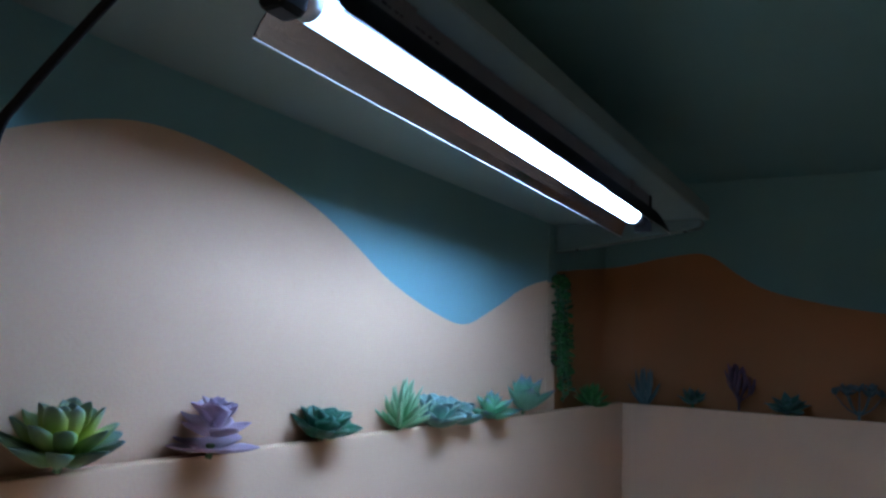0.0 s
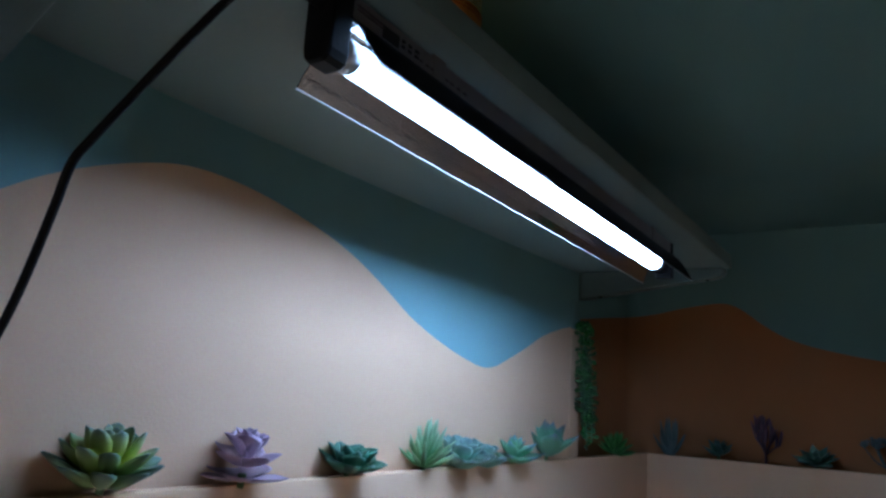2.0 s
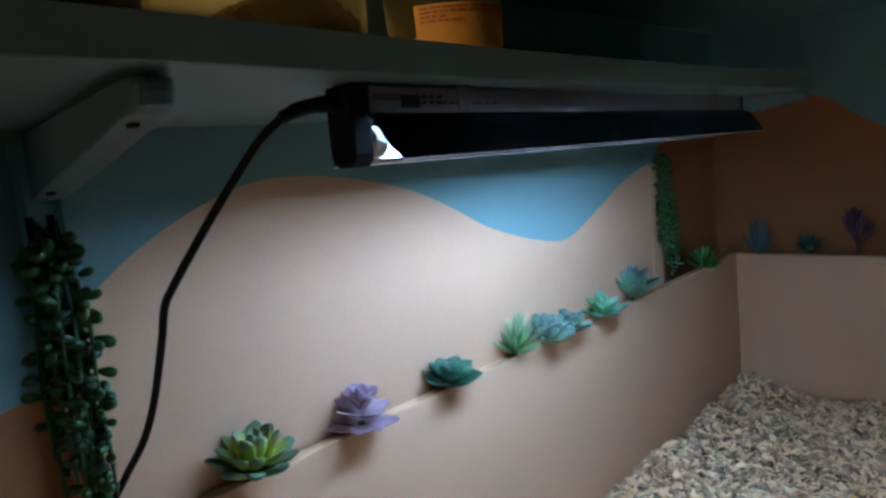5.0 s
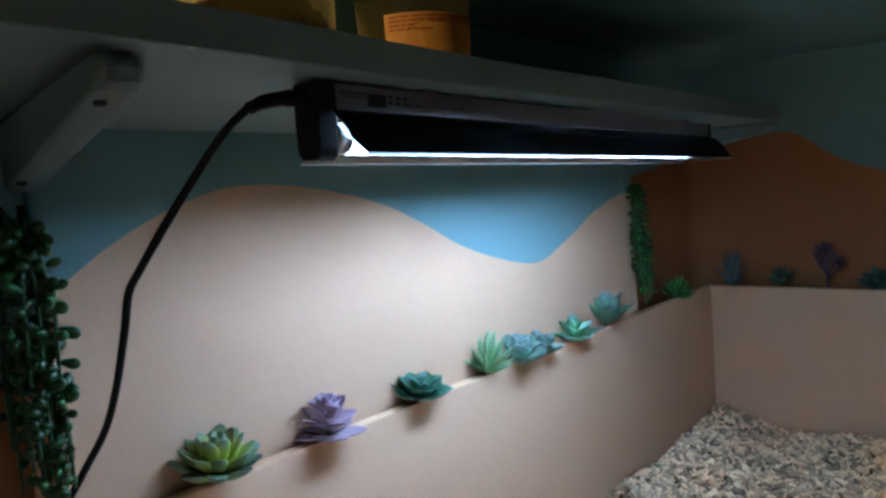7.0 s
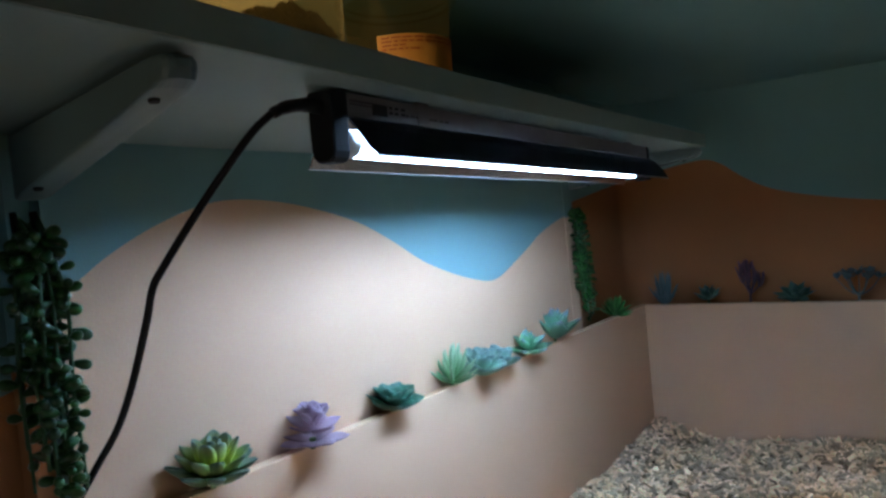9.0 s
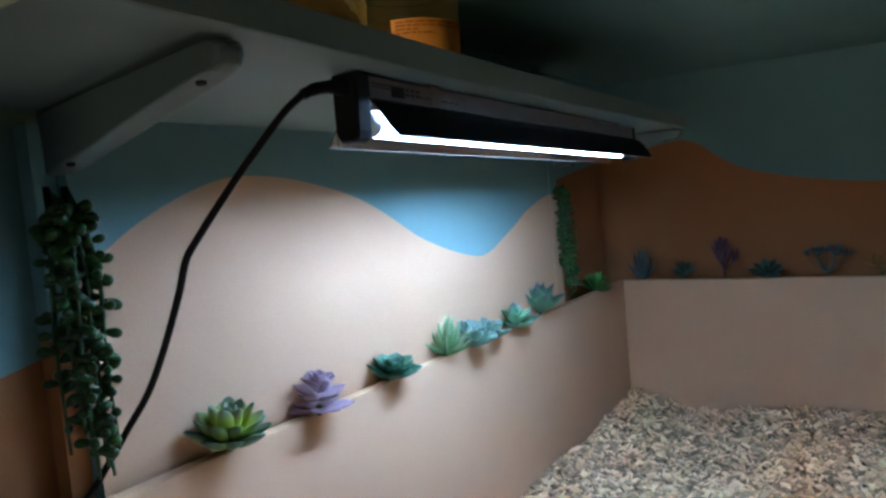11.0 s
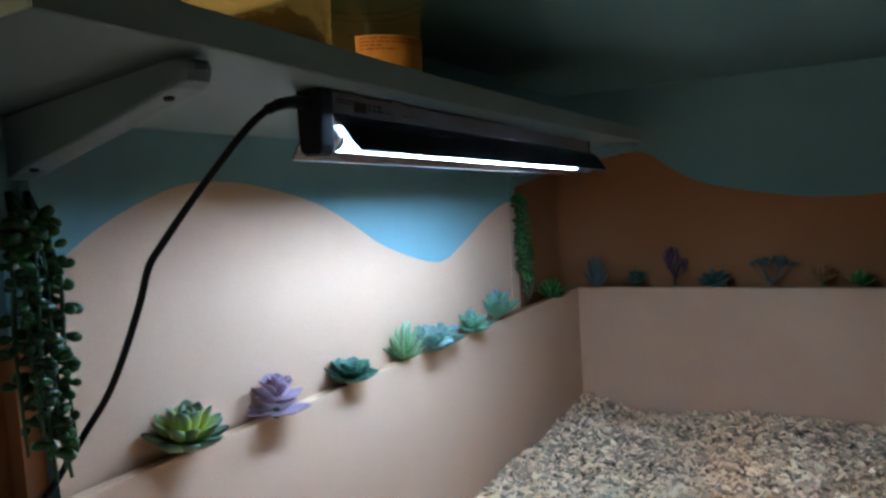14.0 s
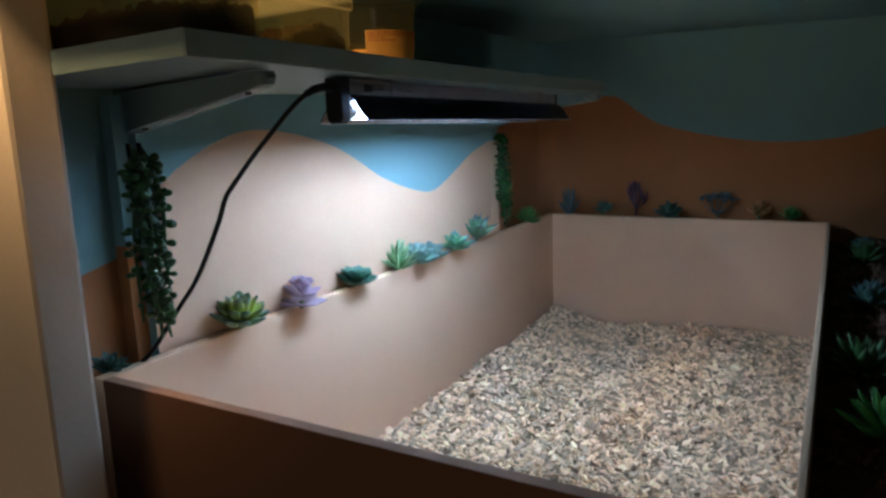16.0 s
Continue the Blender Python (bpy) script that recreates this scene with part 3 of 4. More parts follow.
def soil_lump(ring_at, z0, height, steps, amp, seed):
    """A lump of peat with a ragged top, filling rings."""
    bm = bmesh.new()
    base = ring_at(z0, 1.0)
    rows = [[bm.verts.new(p) for p in base]]
    cx, cy = sum(p[0] for p in base) / len(base), sum(p[1] for p in base) / len(base)

    def top(x, y):
        return z0 + height(x, y) + amp * noise.noise((x * 90, y * 90, seed)) + 0.7 * amp * noise.noise((x * 260, y * 260, seed + 7)) + 0.45 * amp * noise.noise((x * 600, y * 600, seed + 3))
    n = len(base)
    for s in [1.0] + [1 - (k + 1) / steps for k in range(steps - 1)]:
        rows.append([bm.verts.new((cx + (p[0] - cx) * s, cy + (p[1] - cy) * s, top(cx + (p[0] - cx) * s, cy + (p[1] - cy) * s))) for p in base])
    for a, b in zip(rows, rows[1:]):
        for i in range(n):
            bm.faces.new((a[i], a[(i + 1) % n], b[(i + 1) % n], b[i]))
    mid = bm.verts.new((cx, cy, top(cx, cy)))
    for i in range(n):
        bm.faces.new((rows[-1][i], rows[-1][(i + 1) % n], mid))
    bm.faces.new(rows[0][::-1])
    bmesh.ops.recalc_face_normals(bm, faces=bm.faces)
    return bm


def dense(ring):
    """More points along a ring."""
    out = []
    for a, b in zip(ring, ring[1:] + ring[:1]):
        d = math.dist(a, b)
        m = max(1, int(d / 0.002))
        out.extend(tuple(a[i] + (b[i] - a[i]) * t / m for i in range(3)) for t in range(m))
    return out


def storage_box(x0, x1, y0, y1, h, soil, label, lid=True):
    """A clear tapered box with a rim, and peat in it."""
    e = empty("storage_box", ((x0 + x1) / 2, (y0 + y1) / 2, SHELF_Z1 + shelf_drop((x0 + x1) / 2, (y0 + y1) / 2) + 0.0005), label=label, category="box")
    e.rotation_euler = (radians(-2.0), 0, 0)
    w, d = (x1 - x0) / 2, (y1 - y0) / 2

    def ring(z, g):
        return rounded_ring(-w + g, w - g, -d + g, d - g, z, 0.010)
    shell = loft([ring(0.0004, 0.003), ring(0.002, 0.0015), ring(h - 0.008, 0.0), ring(h - 0.007, -0.0025), ring(h, -0.0025)], caps=False)
    bmesh.ops.solidify(shell, geom=shell.faces[:], thickness=0.0008)
    part("body", shell, PLASTIC, e, "cloudy clear plastic")
    part("base", loft([ring(0.0003, 0.0035), ring(0.0011, 0.0035)]), PLASTIC, e)
    if lid:
        part("lid", loft([ring(h + 0.0003, -0.003), ring(h + 0.002, -0.003), ring(h + 0.003, 0.004)]), PLASTIC, e, "cloudy clear lid")
    height, amp, seed = soil
    part("soil_fill", soil_lump(lambda z, s: dense(ring(z, 0.004)), 0.0016, height, 18, amp, seed), TUB_SOIL, e, "dark brown peat")
    return e


storage_box(-0.195, -0.104, -0.188, -0.05, 0.085, (lambda x, y: 0.021 + 0.003 * math.sin(x * 60), 0.005, 3), "cloudy clear plastic box half full of dark peat")
storage_box(-0.100, 0.008, -0.188, -0.05, 0.043, (lambda x, y: 0.004 + 0.016 * math.exp(-((x - 0.012) / 0.032) ** 2), 0.004, 21), "low clear plastic box with a heap of dark peat")


def food_tub(x, y, label):
    e = empty("food_tub", (x, y, SHELF_Z1 + shelf_drop(x, y) + 0.0012), label=label, category="tub")
    e.scale = (1, 1, 1.1)

    def ring(r, z, n=40):
        return [(r * math.cos(2 * math.pi * k / n), r * math.sin(2 * math.pi * k / n), z) for k in range(n)]
    sh = loft([ring(0.0330, 0.0004), ring(0.0340, 0.002), ring(0.0372, 0.050), ring(0.0376, 0.052)], caps=False)
    bmesh.ops.solidify(sh, geom=sh.faces[:], thickness=0.0008)
    body = part("body", sh, PLASTIC, e, "cloudy clear plastic", smooth=True)
    part("base", loft([ring(0.0328, 0.0003), ring(0.0328, 0.0012)]), PLASTIC, e)
    part("lid", loft([ring(0.0385, 0.0515), ring(0.0418, 0.0520), ring(0.0424, 0.0545), ring(0.0415, 0.0572), ring(0.0385, 0.0578), ring(0.0365, 0.0555), ring(0.005, 0.0555)]), PLASTIC, e, "clear snap-on lid with a raised rim", smooth=True)

    def wrap(a0, a1, z0, z1, off, n):
        bm = bmesh.new()
        rows = []
        for k in range(n + 1):
            a = radians(a0 + (a1 - a0) * k / n)
            rows.append([bm.verts.new(((0.0340 + 0.0032 * (z - 0.002) / 0.048 + off) * math.cos(a), (0.0340 + 0.0032 * (z - 0.002) / 0.048 + off) * math.sin(a), z)) for z in (z0, z1)])
        for p, q in zip(rows, rows[1:]):
            bm.faces.new((p[0], q[0], q[1], p[1]))
        bmesh.ops.solidify(bm, geom=bm.faces[:], thickness=0.00015)
        return bm
    tag = part("paper_label", wrap(192, 318, 0.004, 0.0275, 0.0006, 30), TAG, body, "orange paper label with small print")
    rnd = random.Random(5)
    for row, z in enumerate((0.0250, 0.0228, 0.0205, 0.0183)):
        a = 197
        stop = (300, 285, 222, 240)[row]
        while a < stop:
            da = rnd.uniform(4, 12)
            part("print_bar", wrap(a, min(a + da, stop), z, z + 0.0010, 0.0009, 3), TAG_TEXT, tag)
            a += da + 1.6
    part("food_fill", loft([ring(0.0318, 0.0016), ring(0.0325, 0.010), ring(0.0300, 0.0125), ring(0.012, 0.0140)]), TAG, e, "amber feed at the bottom", smooth=True)
    return e


food_tub(0.103, -0.150, "clear round plastic tub with an orange paper label")


# ---- plants ----


def leaf_mesh(name, shape, curl, cup, thick, material):
    """A fleshy leaf one unit long along x: rings of eight points, cupped and curled up towards the tip."""
    rings = []
    us = (0.0, 0.12, 0.28, 0.45, 0.62, 0.77, 0.88, 0.95, 1.0)
    for u in us:
        w = max(0.012, shape(u)) / 2
        t = thick * (1 - u ** 3) * (0.35 + 0.65 * min(1, u * 4)) + 0.012
        zc = curl * u * u
        ring = []
        for k in range(8):
            a = 2 * math.pi * k / 8
            y = w * math.cos(a)
            ring.append((u, y, zc + cup * (y / (w + 1e-6)) ** 2 * w + t * math.sin(a) * (0.5 if math.sin(a) > 0 else 1.0)))
        rings.append(ring)
    bm = loft(rings)
    me = bpy.data.meshes.new(name)
    bm.to_mesh(me)
    bm.free()
    me.materials.append(material)
    me.polygons.foreach_set("use_smooth", [True] * len(me.polygons))
    return me


def spoon(w):
    return lambda u: w * (0.35 + 0.65 * math.sin(math.pi * min(1, u * 0.78)) ** 0.9) * math.sqrt(max(0, 1 - max(0, (u - 0.6) / 0.4) ** 2.0)) if u < 0.999 else 0.0


def pointed(w):
    return lambda u: w * math.sin(math.pi * min(1, 0.22 + 0.62 * u)) * (1 - max(0, (u - 0.55) / 0.45) ** 1.5)


def broad(w):
    """Widest near the end, then drawn into a short point."""
    return lambda u: w * min(1.0, 0.42 + 0.95 * u) * (1 - max(0.0, (u - 0.52) / 0.48) ** 1.7) ** 0.9


def plump(w):
    """A fleshy paddle with a blunt tip."""
    return lambda u: w * (0.45 + 0.55 * math.sin(math.pi * min(0.5, u * 0.8))) * max(0.0, 1 - max(0.0, (u - 0.55) / 0.45) ** 2.6) ** 0.6


def spike(w):
    return lambda u: w * (1 - u) ** 0.75 * (0.75 + 0.5 * u)


def rosette(name, at, tilt, mesh, tiers, size, label, category="succulent", stem=None, group="succulents", stem_len=0.03, seed=1):
    """Leaves in tiers: (count, length, width, elevation in degrees, height, turn)."""
    rnd = random.Random(seed)
    e = empty(name, at, label=label, category=category, group=group)
    e.rotation_euler = (radians(tilt[0]), radians(tilt[1]), radians(tilt[2]))
    if stem:
        part("stem", tube_along([(0, 0, -stem_len), (0.001, 0.0005, -stem_len * 0.4), (0, 0, size * 0.1)], [0.0022, 0.0024, 0.003], 8), stem, e, smooth=True)
    for row, (count, length, width, elev, z, turn) in enumerate(tiers):
        for k in range(count):
            ob = new("leaf", mesh[min(row, len(mesh) - 1)] if isinstance(mesh, (list, tuple)) else mesh)
            ob.parent = e
            a = turn + 360 * k / count + rnd.uniform(-7, 7)
            L = size * length * rnd.uniform(0.92, 1.08)
            m = Matrix.Translation((0, 0, size * z)) @ pose(0, 0, 0, 0, 0, a) @ pose(0, 0, 0, rnd.uniform(-6, 6), -elev + rnd.uniform(-5, 5), 0) @ Matrix.Translation((size * 0.03, 0, 0))
            ob.matrix_basis = m @ Matrix.Diagonal((L, L * width, L, 1))
    return e


STEM = mat("plastic_stem", (0.10, 0.16, 0.06), 0.6, var=0.15, bump=0.05)
LIME = mat("lime_leaf", (0.44, 0.50, 0.06), 0.5, var=0.15, scale=50, bump=0.08, tip=(0.11, 0.155, 0.145), tip_at=(0.6, 1.0), per_object=0.25, spec=0.35)
LAV = mat("lavender_leaf", (0.37, 0.27, 0.34), 0.55, var=0.28, scale=50, bump=0.08, tip=(0.30, 0.20, 0.29), tip_at=(0.6, 1.0), per_object=0.15, spec=0.3)
DARK = mat("dark_green_leaf", (0.017, 0.105, 0.056), 0.45, var=0.15, scale=50, bump=0.08, tip=(0.07, 0.16, 0.125), tip_at=(0.7, 1.0), per_object=0.3)
MINT = mat("mint_leaf", (0.14, 0.34, 0.14), 0.5, var=0.12, scale=50, bump=0.08, tip=(0.36, 0.52, 0.33), tip_at=(0.4, 1.0), per_object=0.2)
BLUE = mat("blue_green_leaf", (0.175, 0.32, 0.235), 0.55, var=0.12, scale=50, bump=0.08, tip=(0.135, 0.215, 0.215), tip_at=(0.6, 1.0), per_object=0.2)
JADE = mat("jade_leaf", (0.14, 0.34, 0.19), 0.5, var=0.12, scale=50, bump=0.08, tip=(0.16, 0.24, 0.33), tip_at=(0.65, 1.0), per_object=0.2)
AGAVE = mat("agave_leaf", (0.095, 0.235, 0.145), 0.5, var=0.12, scale=50, bump=0.08, tip=(0.15, 0.14, 0.22), tip_at=(0.72, 1.0), per_object=0.2)
GRASS = mat("grass_green_leaf", (0.035, 0.15, 0.03), 0.5, var=0.15, scale=50, bump=0.08, tip=(0.07, 0.27, 0.06), tip_at=(0.5, 1.0), per_object=0.3)
# next three leaf colours are darkened for the shade behind the end board
GREY = mat("grey_blue_leaf", (0.085, 0.13, 0.13), 0.6, var=0.12, scale=50, bump=0.08, tip=(0.12, 0.14, 0.14), tip_at=(0.5, 1.0), per_object=0.2)
PLUM = mat("plum_leaf", (0.10, 0.06, 0.085), 0.55, var=0.12, scale=50, bump=0.08, tip=(0.17, 0.07, 0.115), tip_at=(0.5, 1.0), per_object=0.3)
AMBER = mat("amber_leaf", (0.22, 0.13, 0.045), 0.55, var=0.12, scale=50, bump=0.08, tip=(0.42, 0.17, 0.05), tip_at=(0.5, 1.0), per_object=0.2)
FERN = mat("fresh_green_leaf", (0.04, 0.12, 0.03), 0.5, var=0.12, scale=50, bump=0.08, tip=(0.09, 0.15, 0.06), tip_at=(0.6, 1.0), per_object=0.2)

LIME_OUT = mat("lime_outer_leaf", (0.16, 0.27, 0.09), 0.5, var=0.15, scale=50, bump=0.08, tip=(0.085, 0.15, 0.13), tip_at=(0.45, 0.95), per_object=0.2, spec=0.35)
L_LIME = leaf_mesh("leaf", plump(0.50), 0.10, 0.22, 0.13, LIME)
LIME_MID = mat("lime_middle_leaf", (0.30, 0.40, 0.08), 0.5, var=0.15, scale=50, bump=0.08, tip=(0.10, 0.165, 0.13), tip_at=(0.6, 1.0), per_object=0.25, spec=0.35)
L_LIME_MID = leaf_mesh("leaf", plump(0.52), 0.08, 0.20, 0.13, LIME_MID)
L_LIME_OUT = leaf_mesh("leaf", plump(0.52), 0.06, 0.20, 0.13, LIME_OUT)
L_LAV = leaf_mesh("leaf", broad(0.80), 0.10, 0.16, 0.06, LAV)
L_LAV_TOP = leaf_mesh("leaf", broad(1.00), -0.10, 0.40, 0.06, LAV)
L_DARK = leaf_mesh("leaf", broad(0.78), 0.20, 0.40, 0.06, DARK)
L_MINT = leaf_mesh("leaf", spike(0.26), 0.10, 0.25, 0.07, MINT)
L_BLUE = leaf_mesh("leaf", plump(0.62), 0.22, 0.40, 0.09, BLUE)
L_JADE = leaf_mesh("leaf", pointed(0.50), 0.12, 0.30, 0.09, JADE)
L_AGAVE = leaf_mesh("leaf", pointed(0.52), 0.10, 0.40, 0.08, AGAVE)
L_GRASS = leaf_mesh("leaf", spoon(0.24), 0.10, 0.1, 0.09, GRASS)
L_GREY = leaf_mesh("leaf", spike(0.22), 0.16, 0.2, 0.07, GREY)
L_PLUM = leaf_mesh("leaf", spoon(0.24), 0.20, 0.2, 0.06, PLUM)
# darker copy of the jade leaf, with the dim corners' shade in its colour
JADE_SHADED = mat("shaded_green_leaf", (0.050, 0.12, 0.080), 0.5, var=0.15, scale=50, bump=0.08, tip=(0.07, 0.12, 0.13), tip_at=(0.6, 1.0), per_object=0.2)
L_TEALISH = leaf_mesh("leaf", pointed(0.48), 0.15, 0.3, 0.08, JADE_SHADED)
L_AMBER = leaf_mesh("leaf", spoon(0.36), 0.18, 0.2, 0.08, AMBER)
L_FERN = leaf_mesh("leaf", pointed(0.34), 0.12, 0.3, 0.08, FERN)
L_ROSE = leaf_mesh("leaf", spoon(0.50), 0.25, 0.3, 0.07, GREY)



def branching(at, fork, top, arms, bark, leaf, label, seed, flat):
    """A small shrub: a stalk that forks into curved arms, each with a tuft of leaves; flat: all tufts end in one wide dish."""
    rnd = random.Random(seed)
    e = empty("succulent", at, label=label, category="succulent", group="succulents")
    part("stalk", tube_along([(0, 0, 0), (0.0008, 0.0005, fork * 0.5), (0, 0, fork)], [0.0024, 0.0021, 0.0019], 8), bark, e, smooth=True)
    for k in range(arms):
        a = 2 * math.pi * (k + rnd.uniform(-0.25, 0.25)) / arms
        r = (0.030 if k % 2 else 0.017) if flat else rnd.uniform(0.008, 0.021)
        z = top - 0.006 * (k % 2) if flat else top + rnd.uniform(-0.012, 0.022)
        cx, cy = 0.55 * math.cos(a), math.sin(a)
        line = spline([(0, 0, fork - 0.006), (r * 0.55 * cx, r * 0.55 * cy, fork + (z - fork) * (0.18 if flat else 0.45)), (r * cx, r * cy, z)], 5)
        part("branch", tube_along(line, [0.0014 - 0.0008 * i / (len(line) - 1) for i in range(len(line))], 6), bark, e, smooth=True)
        for i in range(6 if flat else 5):
            ob = new("leaf", leaf)
            ob.parent = e
            L = rnd.uniform(0.010, 0.015) if flat else rnd.uniform(0.016, 0.025)
            base = line[-1] if flat else line[-1 - i]
            ob.matrix_basis = Matrix.Translation(base) @ pose(0, 0, 0, 0, 0, math.degrees(a) + rnd.uniform(-70, 70) + (60 * i if flat else 0)) @ pose(0, 0, 0, 0, -rnd.uniform(10, 50) if flat else -rnd.uniform(45, 80), 0) @ Matrix.Scale(L, 4)
    return e


# on the long ledge
rosette("succulent", (0.013, -0.017, 0.2660), (9, 0, 0), [L_LIME_OUT, L_LIME_MID, L_LIME, L_LIME], [(9, 1.02, 0.82, 17, 0.0, 0), (8, 1.0, 0.82, 36, 0.05, 20), (7, 0.95, 0.85, 55, 0.08, 5), (4, 0.82, 0.9, 74, 0.10, 30)], 0.0325, "lime green rosette succulent with bluish outer leaves on the ledge", stem=STEM, stem_len=0.006, seed=1)
rosette("succulent", (0.115, -0.0165, 0.2625), (6, 2, 0), [L_LAV, L_LAV, L_LAV_TOP, L_LAV_TOP, L_LAV_TOP], [(7, 1.02, 1, 3, 0.0, 10), (5, 0.95, 1, 20, 0.30, 35), (5, 0.78, 1, 52, 0.48, 0), (4, 0.66, 1.0, 64, 0.58, 36), (3, 0.52, 1.0, 76, 0.68, 50)], 0.0280, "lavender purple succulent in three tiers on the ledge", stem=STEM, stem_len=0.006, seed=2)
rosette("succulent", (0.228, -0.013, 0.2605), (13, 0, 0), L_DARK, [(8, 1.0, 1.0, 14, 0.0, 0), (7, 0.88, 1.0, 30, 0.05, 25), (6, 0.66, 1.0, 46, 0.10, 8), (5, 0.46, 1.0, 60, 0.13, 40), (3, 0.30, 1.0, 76, 0.15, 0)], 0.0300, "dark green open rose-shaped succulent on the ledge", stem=STEM, stem_len=0.006, seed=3)
rosette("succulent", (0.338, -0.011, 0.2585), (10, 0, 0), L_MINT, [(12, 0.90, 0.95, 28, 0.0, 0), (11, 0.96, 0.95, 46, 0.04, 15), (9, 1.02, 0.95, 62, 0.08, 5), (7, 1.08, 0.9, 79, 0.1, 25)], 0.0357, "pale mint spiky succulent on the ledge", stem=STEM, stem_len=0.006, seed=4)
rosette("succulent", (0.393, -0.013, 0.2575), (12, 0, 0), L_BLUE, [(10, 1.0, 1, 16, 0.0, 0), (9, 0.92, 1, 36, 0.06, 20), (7, 0.78, 1, 54, 0.12, 0), (5, 0.60, 1, 70, 0.17, 40), (3, 0.42, 1, 82, 0.2, 10)], 0.0310, "blue-green cupped rosette succulent on the ledge", stem=STEM, stem_len=0.006, seed=5)
rosette("succulent", (0.438, -0.013, 0.2565), (12, 12, 0), L_BLUE, [(9, 1.0, 1, 18, 0.0, 0), (8, 0.88, 1, 40, 0.06, 20), (6, 0.70, 1, 60, 0.12, 0), (3, 0.5, 1, 80, 0.16, 0)], 0.0275, "small blue-green rosette succulent touching its neighbour", stem=STEM, stem_len=0.006, seed=15)
rosette("succulent", (0.515, -0.012, 0.2575), (11, 0, 0), L_JADE, [(6, 1.0, 1, 12, 0.0, 15), (5, 0.85, 1, 34, 0.08, 40), (4, 0.6, 1, 60, 0.16, 0), (3, 0.42, 0.9, 78, 0.2, 30)], 0.0370, "pale jade rosette succulent with bluish tips", stem=STEM, stem_len=0.006, seed=6)
rosette("succulent", (0.606, -0.011, 0.259), (8, 0, 0), L_AGAVE, [(5, 1.0, 1.2, 36, 0.0, 0), (5, 1.0, 1.15, 58, 0.05, 36), (3, 0.9, 1.0, 76, 0.1, 10)], 0.0425, "blue-green agave with broad pointed leaves", stem=STEM, stem_len=0.006, seed=7)
rosette("succulent", (0.853, -0.008, 0.253), (12, 0, 0), L_GRASS, [(13, 0.95, 1, 14, 0.0, 0), (12, 0.95, 1, 34, 0.03, 13), (10, 0.95, 1, 54, 0.05, 5), (7, 0.95, 1, 76, 0.06, 20)], 0.0305, "bushy grass-green finger-leaved succulent beside the hanging strands", stem=STEM, stem_len=0.006, seed=8)
rosette("succulent", (-0.128, 0.006, 0.258), (8, 0, 0), L_TEALISH, [(7, 0.95, 1, 18, 0.0, 0), (6, 0.78, 1, 42, 0.10, 20), (4, 0.55, 1, 65, 0.2, 0)], 0.0225, "dusky green succulent in the corner by the upright", stem=STEM, stem_len=0.045, seed=9)

# behind the end board
EX = 1.008
rosette("succulent", (EX, -0.046, 0.246), (0, -6, 0), L_GREY, [(7, 0.8, 1, 45, 0.0, 0), (7, 1.0, 1, 65, 0.02, 20), (5, 1.05, 0.9, 80, 0.04, 0)], 0.056, "grey-blue upright spiky succulent behind the end board", stem=STEM, stem_len=0.045, seed=21)
rosette("succulent", (EX, -0.122, 0.256), (0, -12, 0), L_TEALISH, [(7, 0.95, 1, 22, 0.0, 0), (6, 0.85, 1, 48, 0.05, 20), (4, 0.65, 1, 70, 0.1, 0)], 0.029, "dusky green rosette succulent behind the end board", stem=STEM, stem_len=0.045, seed=22)
branching((EX, -0.192, 0.216), 0.052, 0.070, 10, PLUM, L_PLUM, "plum-coloured branching succulent behind the end board", 23, flat=False)
rosette("succulent", (EX - 0.012, -0.263, 0.256), (0, -20, 0), L_TEALISH, [(8, 1.0, 1, 10, 0.0, 0), (6, 0.8, 1, 34, 0.06, 20), (4, 0.55, 1, 65, 0.1, 0)], 0.033, "flat green rosette succulent resting on the end board", stem=STEM, stem_len=0.045, seed=24)
branching((EX, -0.354, 0.216), 0.046, 0.074, 12, GREY, L_ROSE, "grey-green umbrella-shaped succulent on a bare stalk", 25, flat=True)
rosette("succulent", (EX, -0.432, 0.258), (0, -8, 0), L_AMBER, [(7, 0.95, 1, 25, 0.0, 0), (6, 0.9, 1, 50, 0.05, 20), (4, 0.8, 1, 74, 0.1, 0)], 0.030, "small amber-tinted succulent behind the end board", stem=STEM, stem_len=0.045, seed=26)
rosette("succulent", (EX, -0.488, 0.252), (0, -8, 0), L_GRASS, [(9, 0.95, 1, 24, 0.0, 0), (8, 0.9, 1, 50, 0.05, 20), (4, 0.8, 1, 75, 0.1, 0)], 0.028, "small fresh green succulent behind the end board", stem=STEM, stem_len=0.045, seed=27)

# in the soil bed beside the pit
for (x, y, size, mesh, seed, label) in ((0.90, -0.608, 0.031, L_TEALISH, 31, "dusky green rosette in the soil bed"), (0.80, -0.612, 0.036, L_FERN, 32, "fresh green rosette in the soil bed"), (0.52, -0.611, 0.034, L_TEALISH, 33, "dusky blue-green rosette in the soil bed"), (0.262, -0.597, 0.046, L_FERN, 34, "fresh green pale-edged agave in the soil bed"), (0.09, -0.610, 0.042, L_GRASS, 35, "bushy green succulent in the soil bed")):
    rosette("succulent", (x, y, soil_height(x, y) + 0.004), (0, 0, 0), mesh, [(8, 0.95, 1, 20, 0.0, 0), (7, 0.95, 1, 45, 0.05, 20), (5, 0.85, 1, 66, 0.1, 0), (3, 0.7, 1, 80, 0.12, 30)], size, label, stem=STEM, stem_len=0.015, seed=seed)


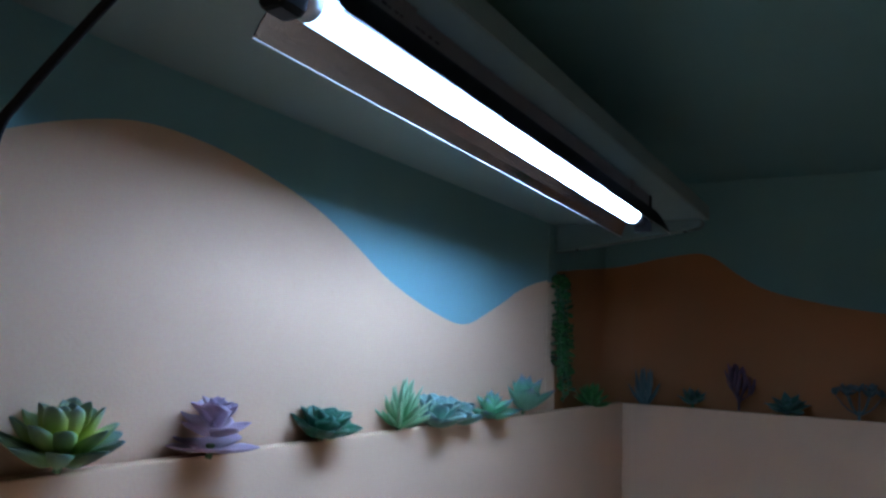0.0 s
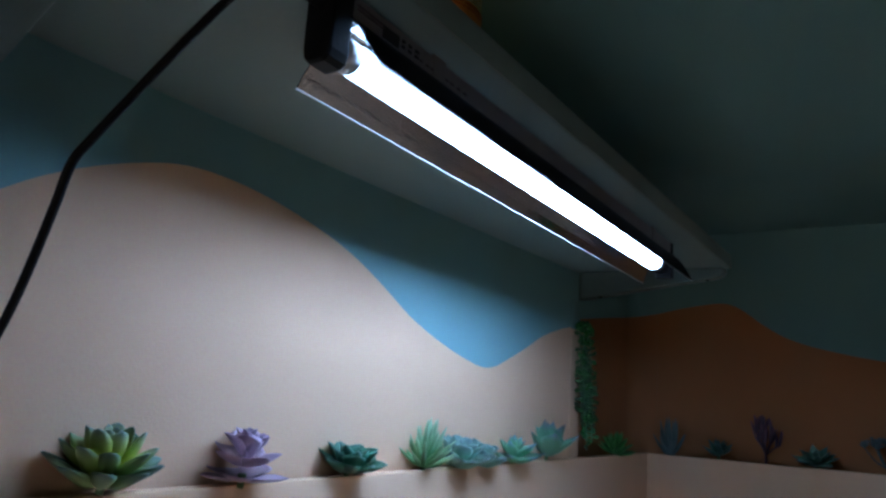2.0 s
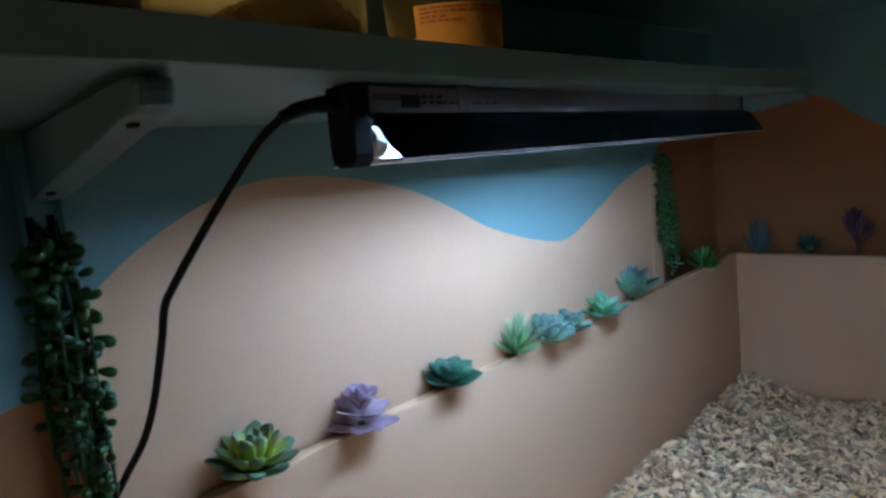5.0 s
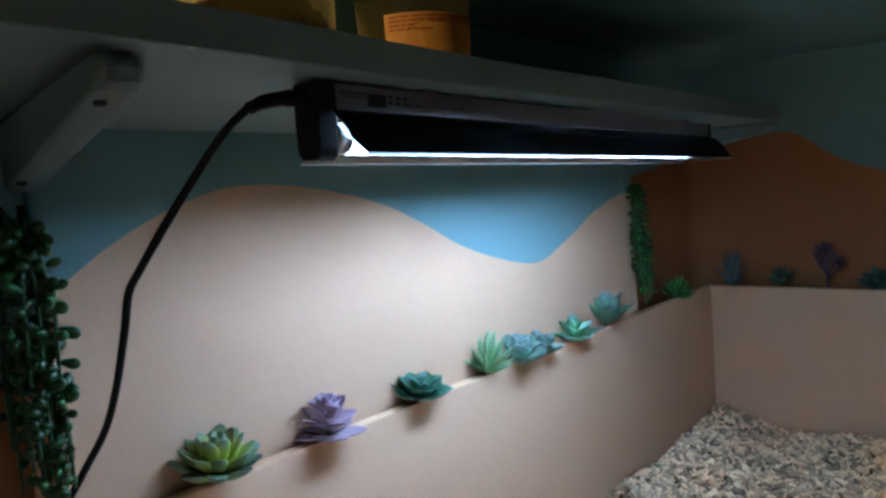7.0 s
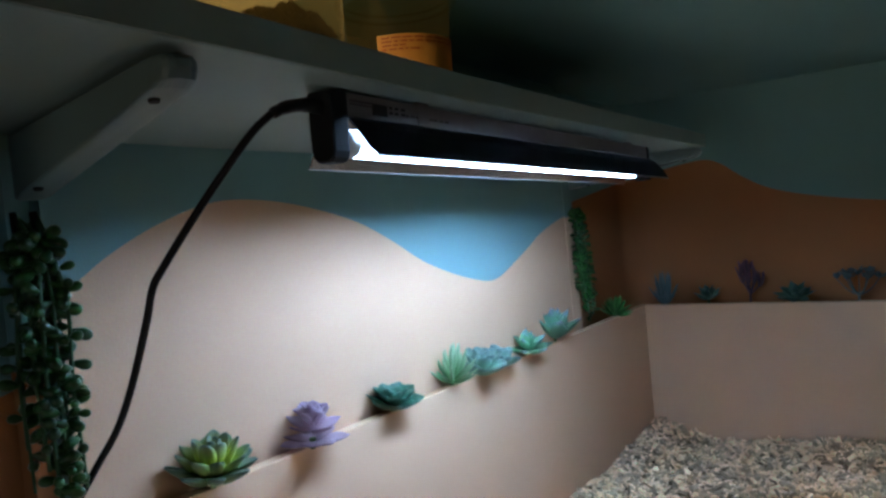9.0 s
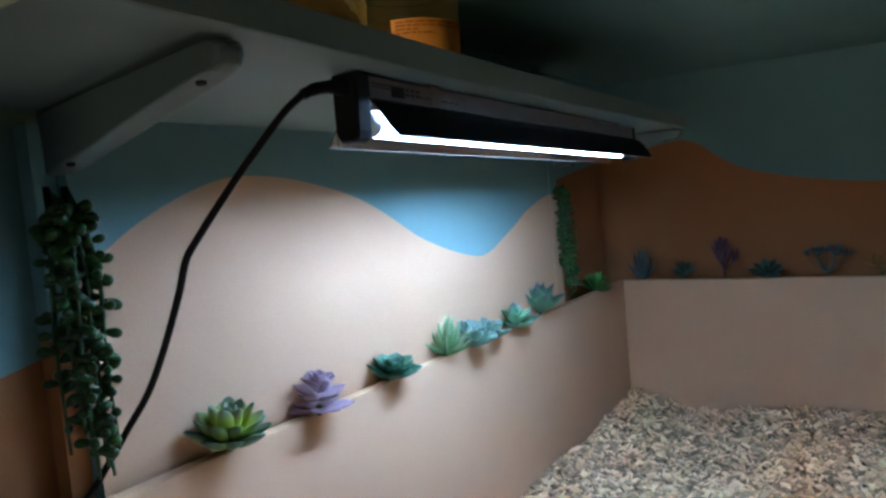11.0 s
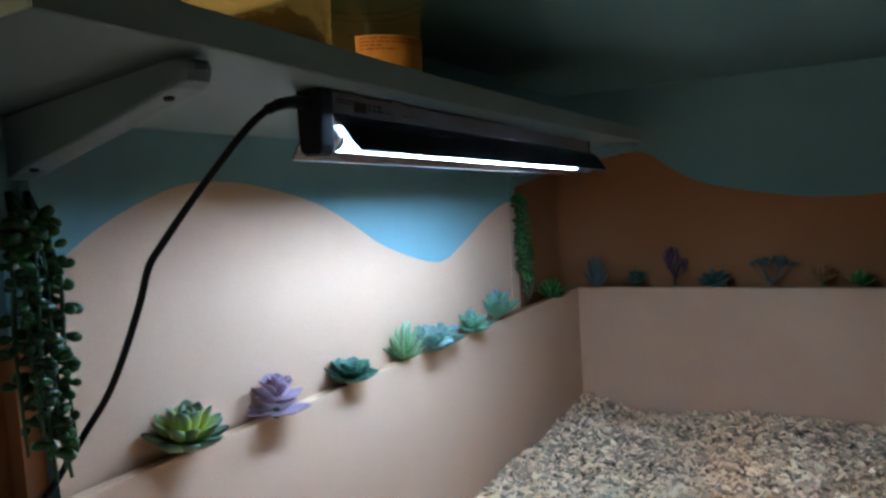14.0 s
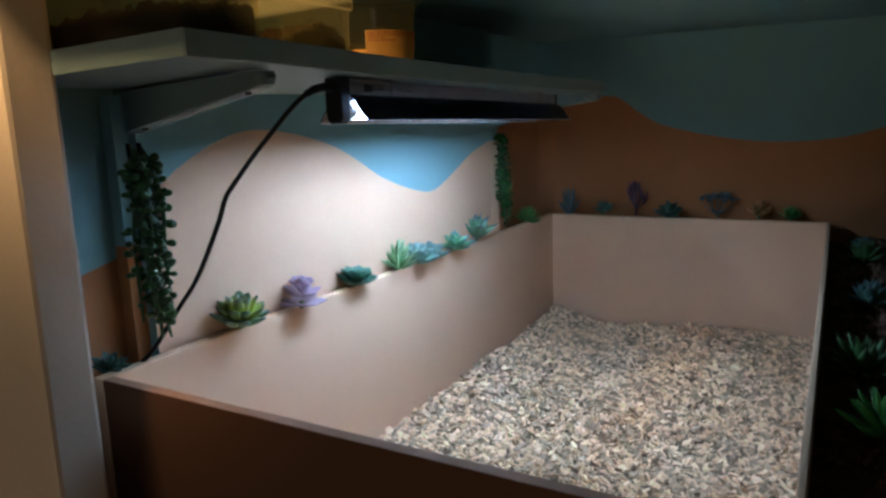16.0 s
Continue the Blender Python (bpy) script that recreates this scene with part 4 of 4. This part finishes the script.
# ---- hanging bead plants ----
PEARL = mat("glossy_bead_leaf", (0.018, 0.075, 0.016), 0.28, var=0.2, scale=60, bump=0.02, spec=0.4, per_object=0.4)
PEARL_FAR = mat("glossy_bead_leaf_far", (0.014, 0.066, 0.010), 0.2, var=0.2, scale=60, bump=0.02, spec=0.6, island=0.35)
VINE = mat("green_vine", (0.03, 0.085, 0.03), 0.5, var=0.2, bump=0.05)


def bead_bm(r=1.0, n=8):
    """A drop-shaped bead along x."""
    prof = ((0.0, 0.05), (0.18, 0.2), (0.5, 0.33), (0.9, 0.46), (1.25, 0.44), (1.5, 0.3), (1.6, 0.08))
    return loft([[(a * r, b * r * math.cos(2 * math.pi * k / n), b * r * math.sin(2 * math.pi * k / n)) for k in range(n)] for a, b in prof])


bead_me = bpy.data.meshes.new("bead_leaf")
bmx = bead_bm()
bmx.to_mesh(bead_me)
bmx.free()
bead_me.materials.append(PEARL)
bead_me.polygons.foreach_set("use_smooth", [True] * len(bead_me.polygons))


def bead_strands(name, at, strands, bead, per, label, seed, joined):
    """Vines that hang from one spot with drop-shaped beads all round."""
    rnd = random.Random(seed)
    e = empty(name, at, label=label, category="hanging plant", group="hanging plants")
    far = bmesh.new() if joined else None
    for line in strands:
        pts = spline(line, 8)
        if not joined and strands.index(line) < 2:
            sx = -0.005 if strands.index(line) == 0 else 0.006
            part("stem", tube_along(spline([(sx, 0.002, 0.012), (sx, 0.001, 0.000), (sx * 0.9, -0.004, -0.02)], 4), 0.0021, 8), RUBBER, e, "dark hanging stem", smooth=True)
        part("vine", tube_along(pts, 0.0011 if not joined else 0.0009, 6), VINE, e, smooth=True)
        total = len(pts)
        for k in range(per):
            u = (0.10 if joined else 0.20) + (0.90 if joined else 0.80) * (k + rnd.uniform(-0.3, 0.3)) / per
            p = pts[min(total - 1, max(0, int(u * (total - 1))))]
            a = rnd.uniform(0, 360)
            s = bead * rnd.uniform(0.75, 1.2)
            m = Matrix.Translation(p) @ pose(0, 0, 0, 0, 0, a) @ pose(0, 0, 0, 0, rnd.uniform(-35, 30), 0) @ Matrix.Scale(s, 4)
            if joined:
                b2 = bead_bm(1.0, 6)
                b2.transform(m)
                tmp = bpy.data.meshes.new("tmp")
                b2.to_mesh(tmp)
                b2.free()
                far.from_mesh(tmp)
                bpy.data.meshes.remove(tmp)
            else:
                ob = new("bead_leaf", bead_me)
                ob.parent = e
                ob.matrix_basis = m
    if joined:
        part("bead_leaves", far, PEARL_FAR, e, smooth=True)["kind"] = "stuff"
    return e


near = []
for k, (dx, dy, z1, ex, ey) in enumerate(((-0.009, -0.006, -0.150, -0.010, -0.016), (0.002, -0.010, -0.176, 0.000, -0.018), (0.008, -0.004, -0.182, 0.008, -0.010), (-0.013, 0.000, -0.135, -0.016, -0.008), (0.011, -0.008, -0.150, 0.012, -0.012), (0.000, 0.002, -0.172, 0.002, -0.004), (-0.006, -0.012, -0.180, -0.006, -0.018), (0.005, -0.002, -0.185, 0.006, -0.014), (-0.010, 0.004, -0.165, -0.012, -0.002), (0.009, -0.012, -0.168, 0.010, -0.016), (-0.002, -0.006, -0.186, -0.001, -0.010))):
    near.append([(-0.003 + 0.012 * (k % 2), 0.004, 0.012), (dx * 0.6, dy - 0.002, -0.012), (dx, dy - 0.006, -0.05), (dx + (ex - dx) * 0.5, dy + (ey - dy) * 0.5, z1 * 0.62), (ex, ey, z1)])
bead_strands("bead_plant", (-0.100, -0.024, 0.448), [[(x, y, z * 0.88) for x, y, z in line] for line in near], 0.0072, 20, "artificial hanging plant with glossy dark green beads by the bracket", 41, False)
farl = []
for k in range(10):
    a, long = k * 2.4, k % 2
    dx, dy = (0.009 if long else -0.008) + 0.004 * math.cos(a), 0.005 * math.sin(a)
    end = (-0.166 if long else -0.132) + 0.012 * (k % 3)
    farl.append([(0.0, 0.004, 0.006), (dx * 0.6, dy - 0.004, -0.006), (dx, dy - 0.006, -0.06), (dx + 0.003, dy - 0.007, end * 0.7), (dx + 0.005, dy - 0.007, end)])
bead_strands("bead_plant", (0.719, -0.008, 0.428), farl, 0.0056, 44, "artificial hanging plant with small green beads at the batten", 43, True)
